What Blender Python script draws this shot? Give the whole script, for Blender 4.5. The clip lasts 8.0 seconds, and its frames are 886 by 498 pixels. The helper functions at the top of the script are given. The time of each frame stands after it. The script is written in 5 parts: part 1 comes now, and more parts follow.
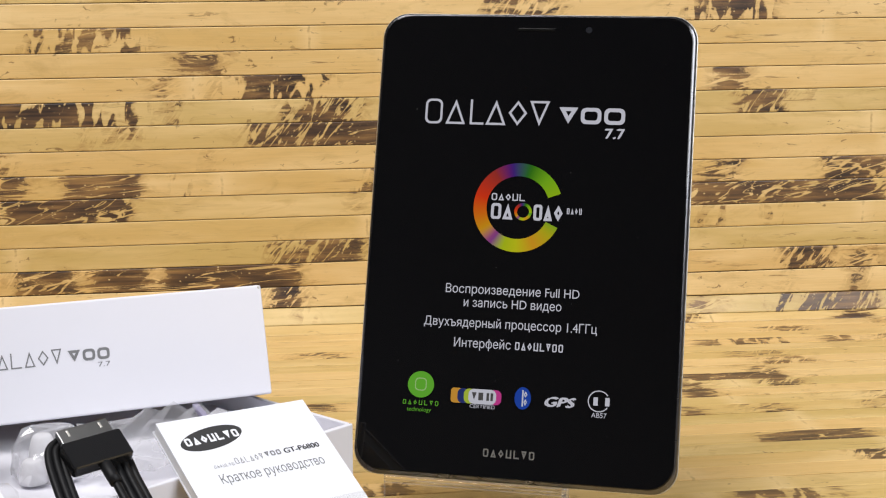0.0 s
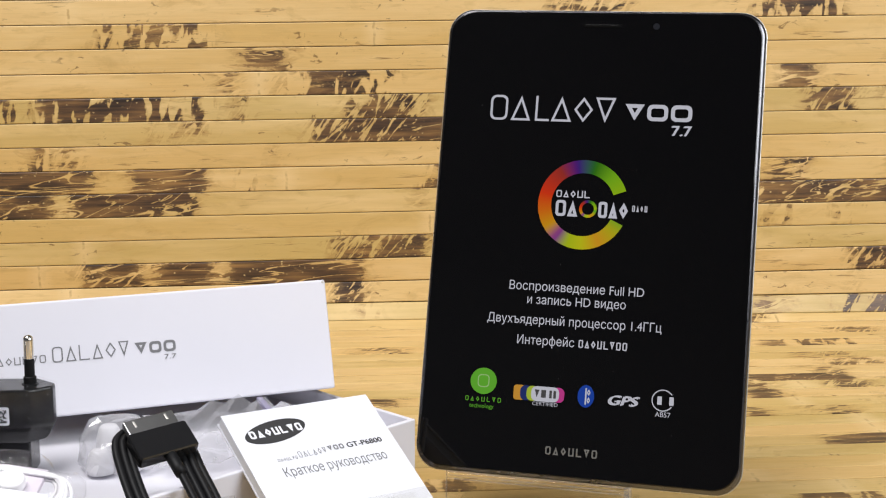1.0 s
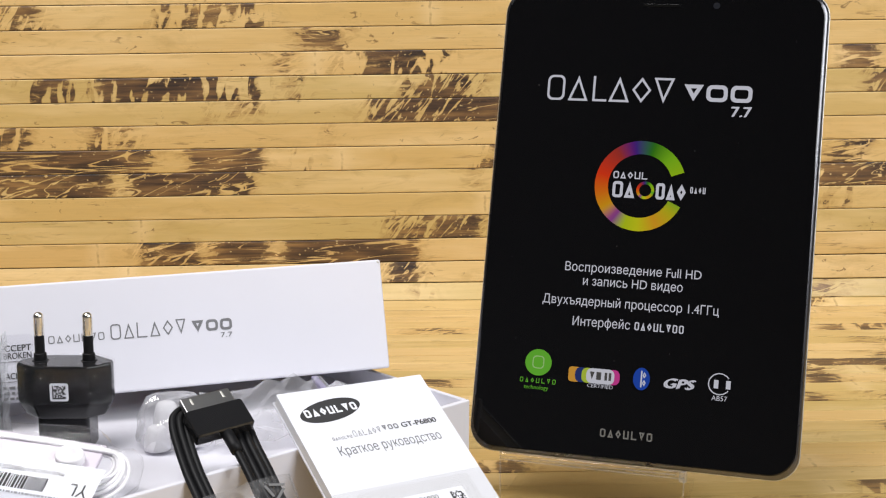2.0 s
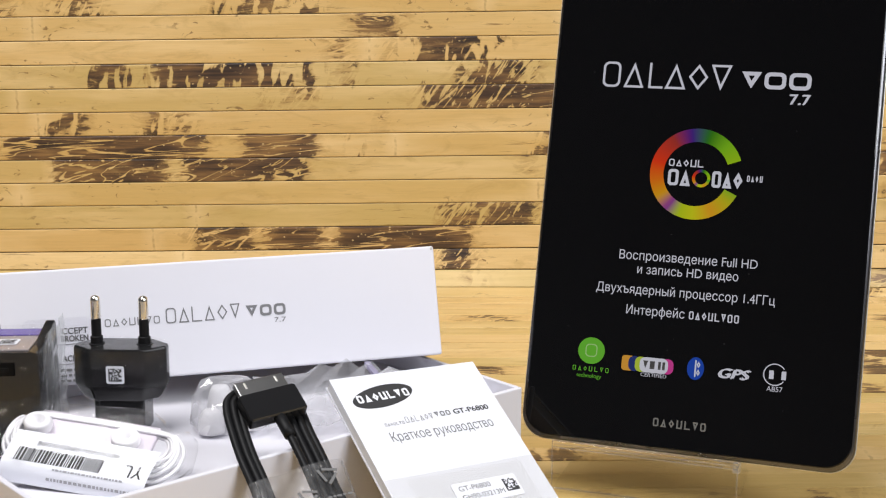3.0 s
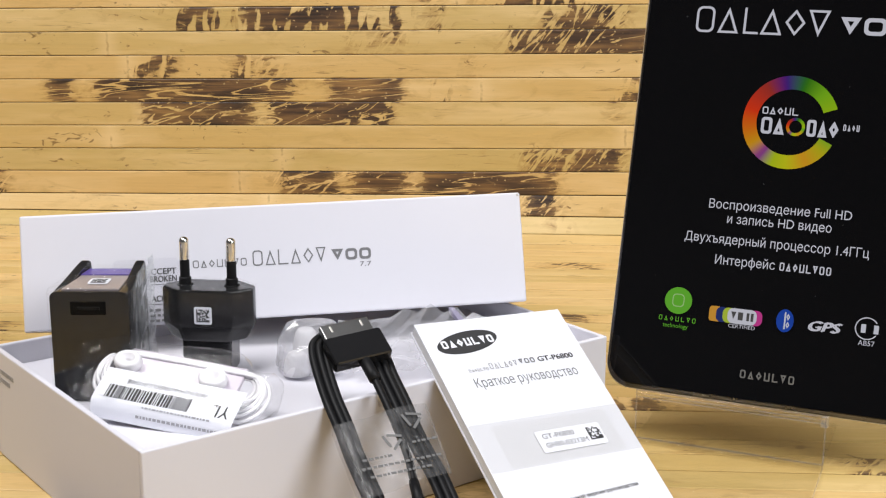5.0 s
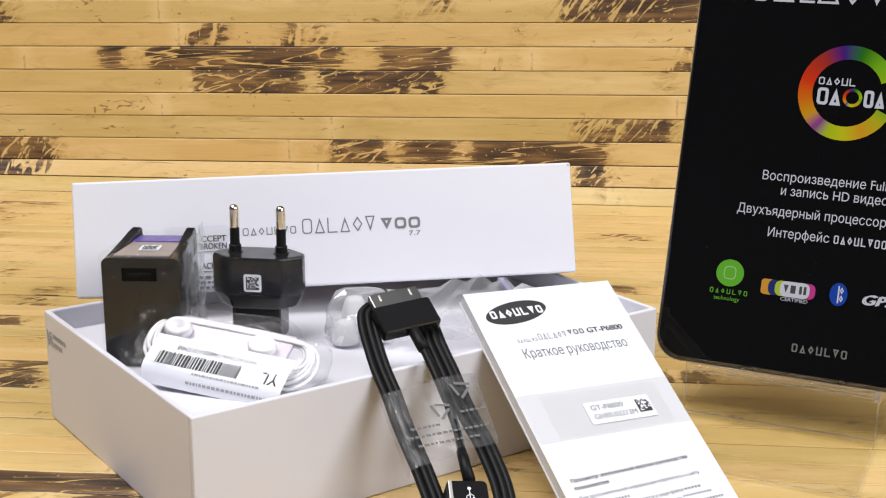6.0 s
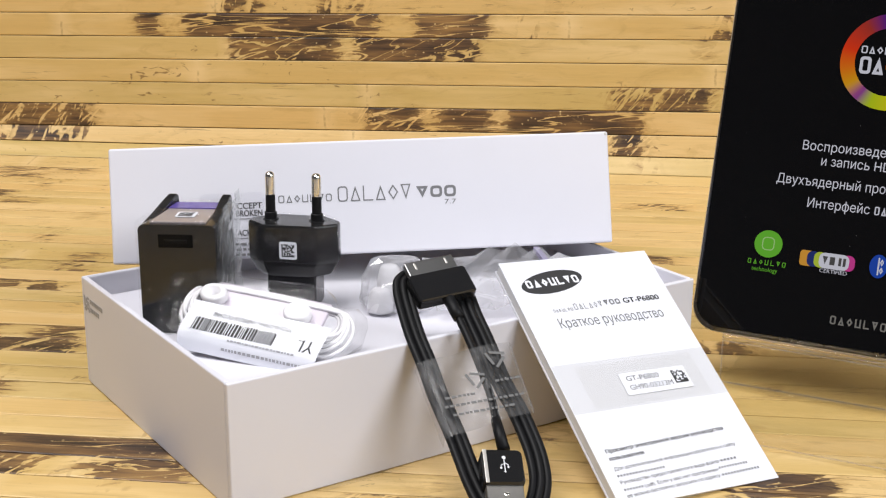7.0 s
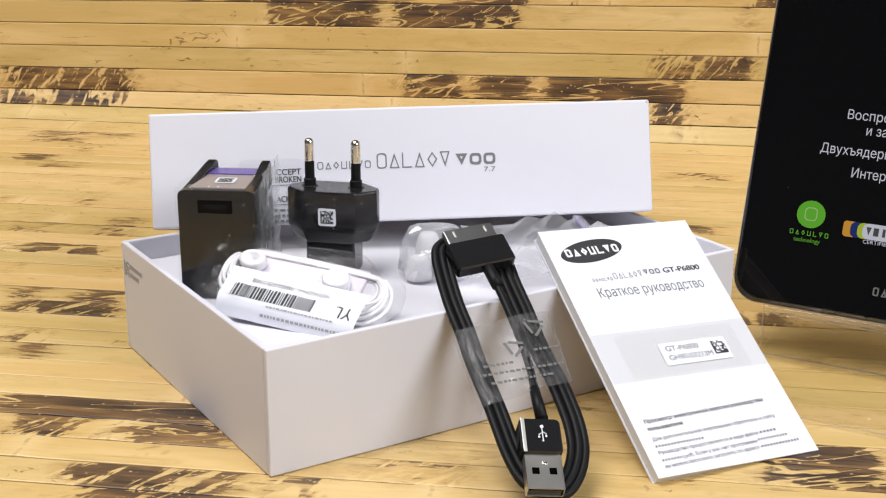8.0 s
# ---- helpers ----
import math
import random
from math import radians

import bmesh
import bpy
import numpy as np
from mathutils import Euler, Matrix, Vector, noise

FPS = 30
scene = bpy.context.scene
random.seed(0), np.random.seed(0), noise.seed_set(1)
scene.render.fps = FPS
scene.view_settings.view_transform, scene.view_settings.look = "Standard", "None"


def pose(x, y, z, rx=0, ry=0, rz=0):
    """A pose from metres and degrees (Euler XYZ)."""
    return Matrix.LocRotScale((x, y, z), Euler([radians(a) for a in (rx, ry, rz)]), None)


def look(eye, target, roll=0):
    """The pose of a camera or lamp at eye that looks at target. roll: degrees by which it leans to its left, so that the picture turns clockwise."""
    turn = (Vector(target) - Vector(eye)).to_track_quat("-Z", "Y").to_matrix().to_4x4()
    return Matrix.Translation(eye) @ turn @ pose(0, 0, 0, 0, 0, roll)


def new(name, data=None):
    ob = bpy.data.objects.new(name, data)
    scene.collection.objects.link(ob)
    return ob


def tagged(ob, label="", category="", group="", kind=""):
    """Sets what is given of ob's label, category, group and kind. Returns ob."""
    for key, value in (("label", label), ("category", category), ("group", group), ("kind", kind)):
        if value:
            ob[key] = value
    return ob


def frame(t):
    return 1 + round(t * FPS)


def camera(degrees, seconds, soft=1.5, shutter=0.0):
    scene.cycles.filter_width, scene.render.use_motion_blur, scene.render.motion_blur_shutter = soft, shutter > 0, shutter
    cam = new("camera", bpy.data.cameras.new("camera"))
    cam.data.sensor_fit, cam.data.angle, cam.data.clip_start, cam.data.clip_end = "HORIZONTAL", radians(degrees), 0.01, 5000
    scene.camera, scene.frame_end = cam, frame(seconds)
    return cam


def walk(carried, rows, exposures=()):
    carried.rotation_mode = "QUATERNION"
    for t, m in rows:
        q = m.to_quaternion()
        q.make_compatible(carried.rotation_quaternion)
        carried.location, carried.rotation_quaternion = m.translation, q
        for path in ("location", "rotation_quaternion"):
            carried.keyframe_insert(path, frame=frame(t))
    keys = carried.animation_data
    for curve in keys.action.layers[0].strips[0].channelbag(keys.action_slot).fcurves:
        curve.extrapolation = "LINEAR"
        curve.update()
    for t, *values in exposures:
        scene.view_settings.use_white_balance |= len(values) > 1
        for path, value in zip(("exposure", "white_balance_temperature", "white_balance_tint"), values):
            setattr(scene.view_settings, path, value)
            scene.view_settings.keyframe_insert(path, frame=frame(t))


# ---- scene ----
cam = camera(37.36, 8.0, 1.2)
# seconds, place in metres, turn in degrees: a tripod head that pans left and tilts down
PATH = [
    (0, -0.16213, -0.37211, 0.20745, 80.341, -0.194, -48.688),
    (0.5, -0.16259, -0.37138, 0.20747, 80.313, -0.218, -47.382),
    (1, -0.16273, -0.37075, 0.20736, 80.169, -0.273, -45.987),
    (1.5, -0.16242, -0.36997, 0.20722, 79.683, -0.275, -44.776),
    (3, -0.16222, -0.36817, 0.20715, 78.701, -0.274, -41.298),
    (3.5, -0.1622, -0.36762, 0.20707, 78.257, -0.301, -40.218),
    (4, -0.16212, -0.36655, 0.2067, 77.564, -0.308, -39.376),
    (4.5, -0.16204, -0.36563, 0.20667, 76.942, -0.328, -38.605),
    (6, -0.16151, -0.36281, 0.2058, 75.01, -0.355, -35.515),
    (6.5, -0.16123, -0.36176, 0.20565, 74.315, -0.324, -34.643),
    (7, -0.16109, -0.36096, 0.20518, 73.643, -0.356, -33.98),
    (7.5, -0.16102, -0.35989, 0.20476, 72.834, -0.361, -33.206),
    (8, -0.16109, -0.35892, 0.20479, 72.21, -0.359, -32.334),
]
walk(cam, [(row[0], pose(*row[1:])) for row in PATH])

from mathutils.geometry import delaunay_2d_cdt

# ---- world and lights ----
world = bpy.data.worlds.new("world")
scene.world = world
world.use_nodes = True
world.node_tree.nodes["Background"].inputs[0].default_value = (0.9, 0.95, 1.0, 1)
world.node_tree.nodes["Background"].inputs[1].default_value = 0.05


def softbox(name, eye, target, width, height, watts, colour):
    lamp = bpy.data.lights.new(name, "AREA")
    lamp.shape, lamp.size, lamp.size_y, lamp.energy, lamp.color = "RECTANGLE", width, height, watts, colour
    ob = new(name, lamp)
    ob.matrix_world = look(eye, target)
    return ob


softbox("studio_softbox", (-0.42, 0.10, 1.50), (0.12, 0.08, 0.04), 0.9, 0.9, 27.2, (1.0, 0.98, 0.98))
softbox("studio_softbox", (0.45, -1.25, 0.95), (0.2, 0.12, 0.07), 0.8, 0.8, 19.5, (0.95, 0.97, 1.0))
scene.view_settings.exposure = 0.0


# ---- materials ----
class Shader:
    """A node material with short calls for the nodes that are wanted often."""

    def __init__(self, name, colour=(0.5, 0.5, 0.5), rough=0.5, metal=0.0, spec=0.5):
        self.material = bpy.data.materials.new(name)
        self.material.use_nodes = True
        self.tree = self.material.node_tree
        self.bsdf = self.tree.nodes["Principled BSDF"]
        self.set("Base Color", (*colour, 1))
        self.set("Roughness", rough)
        self.set("Metallic", metal)
        self.set("Specular IOR Level", spec)

    def set(self, key, value):
        self.bsdf.inputs[key].default_value = value

    def node(self, kind, **settings):
        n = self.tree.nodes.new(kind)
        for key, value in settings.items():
            setattr(n, key, value)
        return n

    def link(self, a, b):
        self.tree.links.new(a, b)

    def coords(self, scale, kind="Object"):
        c, m = self.node("ShaderNodeTexCoord"), self.node("ShaderNodeMapping")
        m.inputs["Scale"].default_value = scale
        self.link(c.outputs[kind], m.inputs[0])
        return m.outputs[0]

    def noise(self, scale, vector=None, detail=4.0, rough=0.55, distortion=0.0):
        n = self.node("ShaderNodeTexNoise")
        n.inputs["Scale"].default_value, n.inputs["Detail"].default_value = scale, detail
        n.inputs["Roughness"].default_value, n.inputs["Distortion"].default_value = rough, distortion
        if vector:
            self.link(vector, n.inputs["Vector"])
        return n.outputs["Fac"]

    def ramp(self, fac, *stops):
        r = self.node("ShaderNodeValToRGB")
        while len(r.color_ramp.elements) < len(stops):
            r.color_ramp.elements.new(0.5)
        for e, (at, c) in zip(r.color_ramp.elements, stops):
            e.position, e.color = at, (c, c, c, 1) if isinstance(c, (int, float)) else (*c, 1)
        self.link(fac, r.inputs[0])
        return r.outputs[0]

    def mix(self, fac, a, b, blend="MIX"):
        m = self.node("ShaderNodeMix", data_type="RGBA", blend_type=blend)
        for key, v in ((0, fac), (6, a), (7, b)):
            if isinstance(v, (int, float)):
                m.inputs[key].default_value = v
            elif isinstance(v, tuple):
                m.inputs[key].default_value = (*v, 1)
            else:
                self.link(v, m.inputs[key])
        return m.outputs[2]

    def math(self, how, a, b=0.0):
        m = self.node("ShaderNodeMath", operation=how)
        for key, v in ((0, a), (1, b)):
            if isinstance(v, (int, float)):
                m.inputs[key].default_value = v
            else:
                self.link(v, m.inputs[key])
        return m.outputs[0]

    def bump(self, height, strength=0.2, distance=0.001):
        b = self.node("ShaderNodeBump")
        b.inputs["Strength"].default_value, b.inputs["Distance"].default_value = strength, distance
        self.link(height, b.inputs["Height"])
        self.link(b.outputs[0], self.bsdf.inputs["Normal"])


def plain(name, colour, rough=0.5, metal=0.0, spec=0.5, vary=0.06, scale=60.0, bump=0.0, fine=900.0):
    """A paint, card or plastic with a slight change of tone at two scales."""
    s = Shader(name, colour, rough, metal, spec)
    v = s.coords((1, 1, 1))
    a, b = s.noise(scale, v), s.noise(fine, v, 2.0)
    tone = s.math("ADD", s.math("MULTIPLY", a, 0.7), s.math("MULTIPLY", b, 0.3))
    dark, light = tuple(c * (1 - vary) for c in colour), tuple(min(1.0, c * (1 + vary)) for c in colour)
    s.link(s.mix(tone, dark, light), s.bsdf.inputs["Base Color"])
    s.link(s.math("ADD", s.math("MULTIPLY", a, 0.12), rough - 0.06), s.bsdf.inputs["Roughness"])
    if bump:
        s.bump(tone, bump, 0.0006)
    return s.material


def bamboo():
    s = Shader("scorched_bamboo", (0.6, 0.4, 0.15), 0.42)
    info = s.node("ShaderNodeObjectInfo").outputs["Random"]
    c = s.node("ShaderNodeTexCoord").outputs["Object"]
    shift = s.node("ShaderNodeCombineXYZ")
    s.link(s.math("MULTIPLY", info, 37.0), shift.inputs[0])
    s.link(s.math("MULTIPLY", info, 91.0), shift.inputs[2])
    add = s.node("ShaderNodeVectorMath", operation="ADD")
    s.link(c, add.inputs[0])
    s.link(shift.outputs[0], add.inputs[1])
    split = s.node("ShaderNodeSeparateXYZ")
    s.link(c, split.inputs[0])

    def mapped(x, y, turn=0.0):
        source = add.outputs[0]
        if turn:
            r = s.node("ShaderNodeMapping")
            r.inputs["Rotation"].default_value = (0, 0, radians(turn))
            s.link(source, r.inputs[0])
            source = r.outputs[0]
        m = s.node("ShaderNodeMapping")
        m.inputs["Scale"].default_value = (x, y, 1)
        s.link(source, m.inputs[0])
        return m.outputs[0]

    def times(a, b):
        return s.math("MULTIPLY", a, b)

    # tone of the slat, its long fibres, and slow fading along it
    base = s.ramp(info, (0.0, (0.65, 0.435, 0.165)), (0.2, (0.72, 0.497, 0.218)), (0.4, (0.55, 0.392, 0.134)), (0.6, (0.70, 0.465, 0.185)), (0.8, (0.51, 0.383, 0.134)), (1.0, (0.66, 0.430, 0.157)))
    fibre = s.noise(1.0, mapped(14, 900), 5.0, 0.65)
    slow = s.noise(1.0, mapped(9, 60), 3.0)
    base = s.mix(s.ramp(fibre, (0.3, 0.0), (0.75, 0.30)), base, (0.46, 0.31, 0.11))
    base = s.mix(s.ramp(slow, (0.44, 0.0), (0.75, 0.55)), base, (0.83, 0.62, 0.32))
    # faint brown smudges, and thin dark threads that run along the slat
    smudge = s.noise(1.0, mapped(22, 70), 5.0, 0.68, 1.4)
    base = s.mix(s.ramp(smudge, (0.54, 0.0), (0.70, 0.42)), base, (0.42, 0.27, 0.085))
    grain = s.noise(1.0, mapped(60, 2200), 3.0, 0.7)
    base = s.mix(s.ramp(grain, (0.55, 0.0), (0.8, 0.30)), base, (0.36, 0.23, 0.08))
    thread = times(s.ramp(s.noise(1.0, mapped(30, 420), 4.0, 0.7, 0.6), (0.60, 0.0), (0.66, 0.75)), s.ramp(s.noise(1.0, mapped(11, 40), 2.0), (0.52, 0.0), (0.60, 1.0)))
    base = s.mix(thread, base, (0.20, 0.11, 0.035))
    # small scattered stains and pinprick specks
    stain = times(s.ramp(s.noise(1.0, mapped(95, 170), 4.0, 0.62, 1.0), (0.625, 0.0), (0.66, 0.8)), s.ramp(s.noise(1.0, mapped(13, 30), 2.0), (0.50, 0.0), (0.58, 1.0)))
    base = s.mix(stain, base, (0.19, 0.105, 0.035))
    # growth rings: a crooked line across the slat, pale on one side
    ring_at = s.node("ShaderNodeAttribute", attribute_name="joint").outputs["Fac"]
    crook = s.math("MULTIPLY", s.math("SUBTRACT", s.noise(1.0, mapped(60, 260), 2.0), 0.5), 0.0022)
    along = s.math("ADD", s.math("SUBTRACT", split.outputs[0], ring_at), crook)
    beside = s.math("SUBTRACT", s.math("FRACT", s.math("ADD", s.math("DIVIDE", along, 0.36), 1.5)), 0.5)
    beside = s.math("MULTIPLY", beside, 0.36)
    near = s.math("ABSOLUTE", beside)
    base = s.mix(s.ramp(s.math("MULTIPLY", near, 100.0), (0.0, 0.45), (1.0, 0.0)), base, (0.80, 0.60, 0.31))
    base = s.mix(times(s.ramp(s.math("MULTIPLY", near, 1000.0), (0.5, 0.55), (1.0, 0.0)), s.ramp(s.noise(1.0, mapped(40, 240), 3.0), (0.42, 0.0), (0.6, 1.0))), base, (0.36, 0.22, 0.075))
    # scorch marks: strength and manner from the mesh, torn by noise
    burn = s.node("ShaderNodeAttribute", attribute_name="scorch").outputs["Fac"]
    manner = s.node("ShaderNodeAttribute", attribute_name="manner").outputs["Fac"]

    def share(k):
        return s.math("MAXIMUM", s.math("SUBTRACT", 1.0, s.math("ABSOLUTE", s.math("SUBTRACT", manner, float(k)))), 0.0)

    cloud = s.noise(1.0, mapped(26, 85), 4.0, 0.62, 2.4)
    small = s.noise(1.0, mapped(240, 320), 3.0, 0.6, 1.5)
    torn = s.math("ADD", s.math("MULTIPLY", cloud, 0.9), s.math("MULTIPLY", small, 0.2))
    level = s.math("SUBTRACT", s.math("ADD", torn, s.math("MULTIPLY", burn, 0.68)), 0.62)
    # 0: drips across the slat, 1: solid with pale threads, 2: flowing pale veins, 3: slanting scratches
    drips = s.ramp(s.noise(1.0, mapped(120, 42, 12), 2.0, 0.5, 0.7), (0.46, 0.0), (0.56, 0.42))
    solid = s.ramp(s.noise(1.0, mapped(16, 520), 3.0, 0.6), (0.60, 0.0), (0.72, 0.22))
    long_vein = s.math("ABSOLUTE", s.math("SUBTRACT", s.noise(1.0, mapped(13, 120, -4), 2.0, 0.5, 0.8), 0.5))
    solid = s.math("ADD", solid, s.ramp(long_vein, (0.006, 0.36), (0.022, 0.0)))
    ridge = s.math("ABSOLUTE", s.math("SUBTRACT", s.noise(1.0, mapped(24, 110, -16), 2.0, 0.45, 0.9), 0.5))
    veins = s.math("ADD", s.ramp(ridge, (0.010, 0.38), (0.030, 0.0)), s.ramp(s.noise(1.0, mapped(46, 120, -10), 2.0, 0.5, 1.2), (0.60, 0.0), (0.66, 0.35)))
    streak = s.ramp(s.noise(1.0, mapped(34, 150, -52), 3.0, 0.6, 1.8), (0.52, 0.0), (0.60, 0.34))
    for k, cut in enumerate((drips, solid, veins, streak)):
        level = s.math("SUBTRACT", level, times(share(k), cut))
    mask = s.ramp(level, (0.28, 0.0), (0.32, 0.75), (0.42, 1.0))
    halo = s.ramp(level, (0.08, 0.0), (0.32, 0.62))
    tone = s.math("ADD", s.math("MULTIPLY", s.noise(1.0, mapped(20, 340), 4.0, 0.6), 0.55), s.math("MULTIPLY", s.noise(1.0, mapped(24, 60), 2.0), 0.45))
    dark = s.ramp(tone, (0.36, (0.028, 0.018, 0.014)), (0.46, (0.078, 0.044, 0.025)), (0.54, (0.16, 0.088, 0.038)), (0.64, (0.29, 0.165, 0.060)))
    speck = s.node("ShaderNodeTexVoronoi")
    speck.inputs["Scale"].default_value = 1.0
    s.link(mapped(230, 290), speck.inputs["Vector"])
    spots = s.math("MULTIPLY", s.ramp(speck.outputs["Distance"], (0.11, 1.0), (0.19, 0.0)), s.ramp(small, (0.45, 0.0), (0.55, 0.9)))
    col = s.mix(halo, base, (0.34, 0.195, 0.058))
    col = s.mix(mask, col, dark)
    col = s.mix(s.math("MULTIPLY", spots, mask), col, (0.66, 0.50, 0.24))
    s.link(col, s.bsdf.inputs["Base Color"])
    s.link(s.ramp(fibre, (0.2, 0.34), (0.8, 0.55)), s.bsdf.inputs["Roughness"])
    s.bump(s.math("ADD", fibre, s.math("MULTIPLY", mask, -0.6)), 0.25, 0.0004)
    return s.material


def clear(name, tint=(1, 1, 1), gloss=0.08, rough=0.06, haze=0.0, wrinkle=0.0, scale=90.0, ior=1.45):
    """Thin clear plastic: lets light straight through, glints at a slant; haze adds a milky share."""
    s = Shader(name)
    t, g, m = s.node("ShaderNodeBsdfTransparent"), s.node("ShaderNodeBsdfGlossy"), s.node("ShaderNodeMixShader")
    t.inputs[0].default_value = (*tint, 1)
    g.inputs["Roughness"].default_value = rough
    f = s.node("ShaderNodeLayerWeight")
    head_on = ((ior - 1) / (ior + 1)) ** 2
    glint = s.math("MULTIPLY", s.math("POWER", f.outputs["Facing"], 4.0), min(0.9, 12 * head_on))
    s.link(s.math("ADD", glint, gloss + head_on), m.inputs[0])
    s.link(t.outputs[0], m.inputs[1])
    s.link(g.outputs[0], m.inputs[2])
    out = m.outputs[0]
    if haze:
        d, h = s.node("ShaderNodeBsdfTranslucent"), s.node("ShaderNodeMixShader")
        e, k = s.node("ShaderNodeBsdfDiffuse"), s.node("ShaderNodeMixShader")
        d.inputs[0].default_value = e.inputs[0].default_value = (0.85, 0.85, 0.87, 1)
        k.inputs[0].default_value = 0.5
        s.link(d.outputs[0], k.inputs[1])
        s.link(e.outputs[0], k.inputs[2])
        patch = s.ramp(s.noise(scale * 0.6, s.coords((1, 1, 1)), 3.0), (0.3, haze * 0.3), (0.7, haze * 1.5))
        s.link(patch, h.inputs[0])
        s.link(out, h.inputs[1])
        s.link(k.outputs[0], h.inputs[2])
        out = h.outputs[0]
    if wrinkle:
        b = s.node("ShaderNodeBump")
        b.inputs["Strength"].default_value, b.inputs["Distance"].default_value = wrinkle, 0.002
        s.link(s.noise(scale, s.coords((1, 1, 1)), 4.0, 0.6, 1.0), b.inputs["Height"])
        s.link(b.outputs[0], g.inputs["Normal"])
    s.link(out, s.tree.nodes["Material Output"].inputs["Surface"])
    return s.material


def glowing(name, colour, strength):
    s = Shader(name, (0, 0, 0), 0.4, 0.0, 0.04)
    s.set("Emission Color", (*colour, 1))
    s.set("Emission Strength", strength)
    return s.material


BAMBOO = bamboo()
CARD = plain("white_coated_card", (0.70, 0.695, 0.755), 0.45, vary=0.02, scale=25, bump=0.03)
CARD_EDGE = plain("grey_card_edge", (0.50, 0.48, 0.46), 0.7, vary=0.1)
PAPER = plain("white_paper", (0.76, 0.77, 0.83), 0.5, vary=0.015, scale=40)
PAPER_EDGE = plain("page_edges", (0.62, 0.62, 0.63), 0.7, vary=0.15, scale=20, fine=3000)
BLACK = plain("black_plastic", (0.012, 0.012, 0.013), 0.16, vary=0.1)
CABLE = plain("black_cable_sheath", (0.007, 0.007, 0.008), 0.50, 0.0, 0.2, vary=0.15)
GLASS = plain("black_screen_glass", (0.0030, 0.0030, 0.0035), 0.05, 0.0, 0.32, vary=0.05)
RIM = plain("grey_metal_rim", (0.13, 0.13, 0.14), 0.28, 1.0)
CHROME = plain("polished_metal", (0.85, 0.82, 0.76), 0.20, 1.0)
STEEL = plain("brushed_steel", (0.72, 0.70, 0.66), 0.40, 0.85, vary=0.05)
BACKING = plain("dark_backing_cloth", (0.10, 0.06, 0.025), 0.9)
TABLE = plain("table_board", (0.30, 0.26, 0.22), 0.6)
ROOM = plain("grey_room_paint", (0.24, 0.24, 0.255), 0.9)
INK = plain("black_ink", (0.03, 0.03, 0.032), 0.6)
PALE_INK = plain("pale_ink", (0.36, 0.36, 0.38), 0.6)
GREY_INK = plain("grey_ink", (0.17, 0.17, 0.18), 0.6)
ACRYLIC = clear("clear_acrylic", (0.97, 0.965, 0.95), 0.0, 0.03, ior=1.35)


# ---- helpers for meshes ----
def part(name, bm, material, parent=None, label="", smooth=False):
    mesh = bpy.data.meshes.new(name)
    bmesh.ops.recalc_face_normals(bm, faces=bm.faces[:])
    bm.to_mesh(mesh)
    bm.free()
    for m in material if isinstance(material, (list, tuple)) else (material,):
        mesh.materials.append(m)
    if smooth:
        for p in mesh.polygons:
            p.use_smooth = True
    ob = new(name, mesh)
    ob.parent = parent
    return tagged(ob, label)


def thing(name, m, label, category, group="", kind=""):
    ob = new(name)
    ob.empty_display_size = 0.01
    ob.matrix_world = m
    return tagged(ob, label, category, group, kind)


def add_box(bm, low, high, bevel=0.0, segments=2, m=None):
    """A box between two corners, with rounded edges."""
    low, high = Vector(low), Vector(high)
    made = bmesh.ops.create_cube(bm, size=1.0)["verts"]
    for v in made:
        v.co = Vector((low[i] + (v.co[i] + 0.5) * (high[i] - low[i]) for i in range(3)))
    if bevel:
        edges = list({e for v in made for e in v.link_edges})
        made = bmesh.ops.bevel(bm, geom=edges, offset=bevel, segments=segments, profile=0.5, affect="EDGES")["verts"]
    if m:
        bmesh.ops.transform(bm, matrix=m, verts=made)
    return made


def box(low, high, bevel=0.0, segments=2):
    bm = bmesh.new()
    add_box(bm, low, high, bevel, segments)
    return bm


def rounded(width, height, radius, steps=8):
    """The outline of a rounded rectangle from (0, 0), anticlockwise."""
    out = []
    for cx, cy, a in ((width - radius, radius, -90), (width - radius, height - radius, 0), (radius, height - radius, 90), (radius, radius, 180)):
        for k in range(steps + 1):
            b = radians(a + 90 * k / steps)
            out.append((cx + radius * math.cos(b), cy + radius * math.sin(b)))
    return out


def prism(outline, rings):
    """Stacks inset copies of an outline: rings of (z, inset), closed at both ends."""
    bm = bmesh.new()
    n = len(outline)
    cx, cy = sum(p[0] for p in outline) / n, sum(p[1] for p in outline) / n
    w, h = max(p[0] for p in outline) - min(p[0] for p in outline), max(p[1] for p in outline) - min(p[1] for p in outline)
    loops = []
    for z, inset in rings:
        loops.append([bm.verts.new((cx + (x - cx) * (1 - 2 * inset / w), cy + (y - cy) * (1 - 2 * inset / h), z)) for x, y in outline])
    for a, b in zip(loops, loops[1:]):
        for i in range(n):
            bm.faces.new((a[i], a[(i + 1) % n], b[(i + 1) % n], b[i]))
    bm.faces.new(loops[0][::-1])
    bm.faces.new(loops[-1])
    return bm


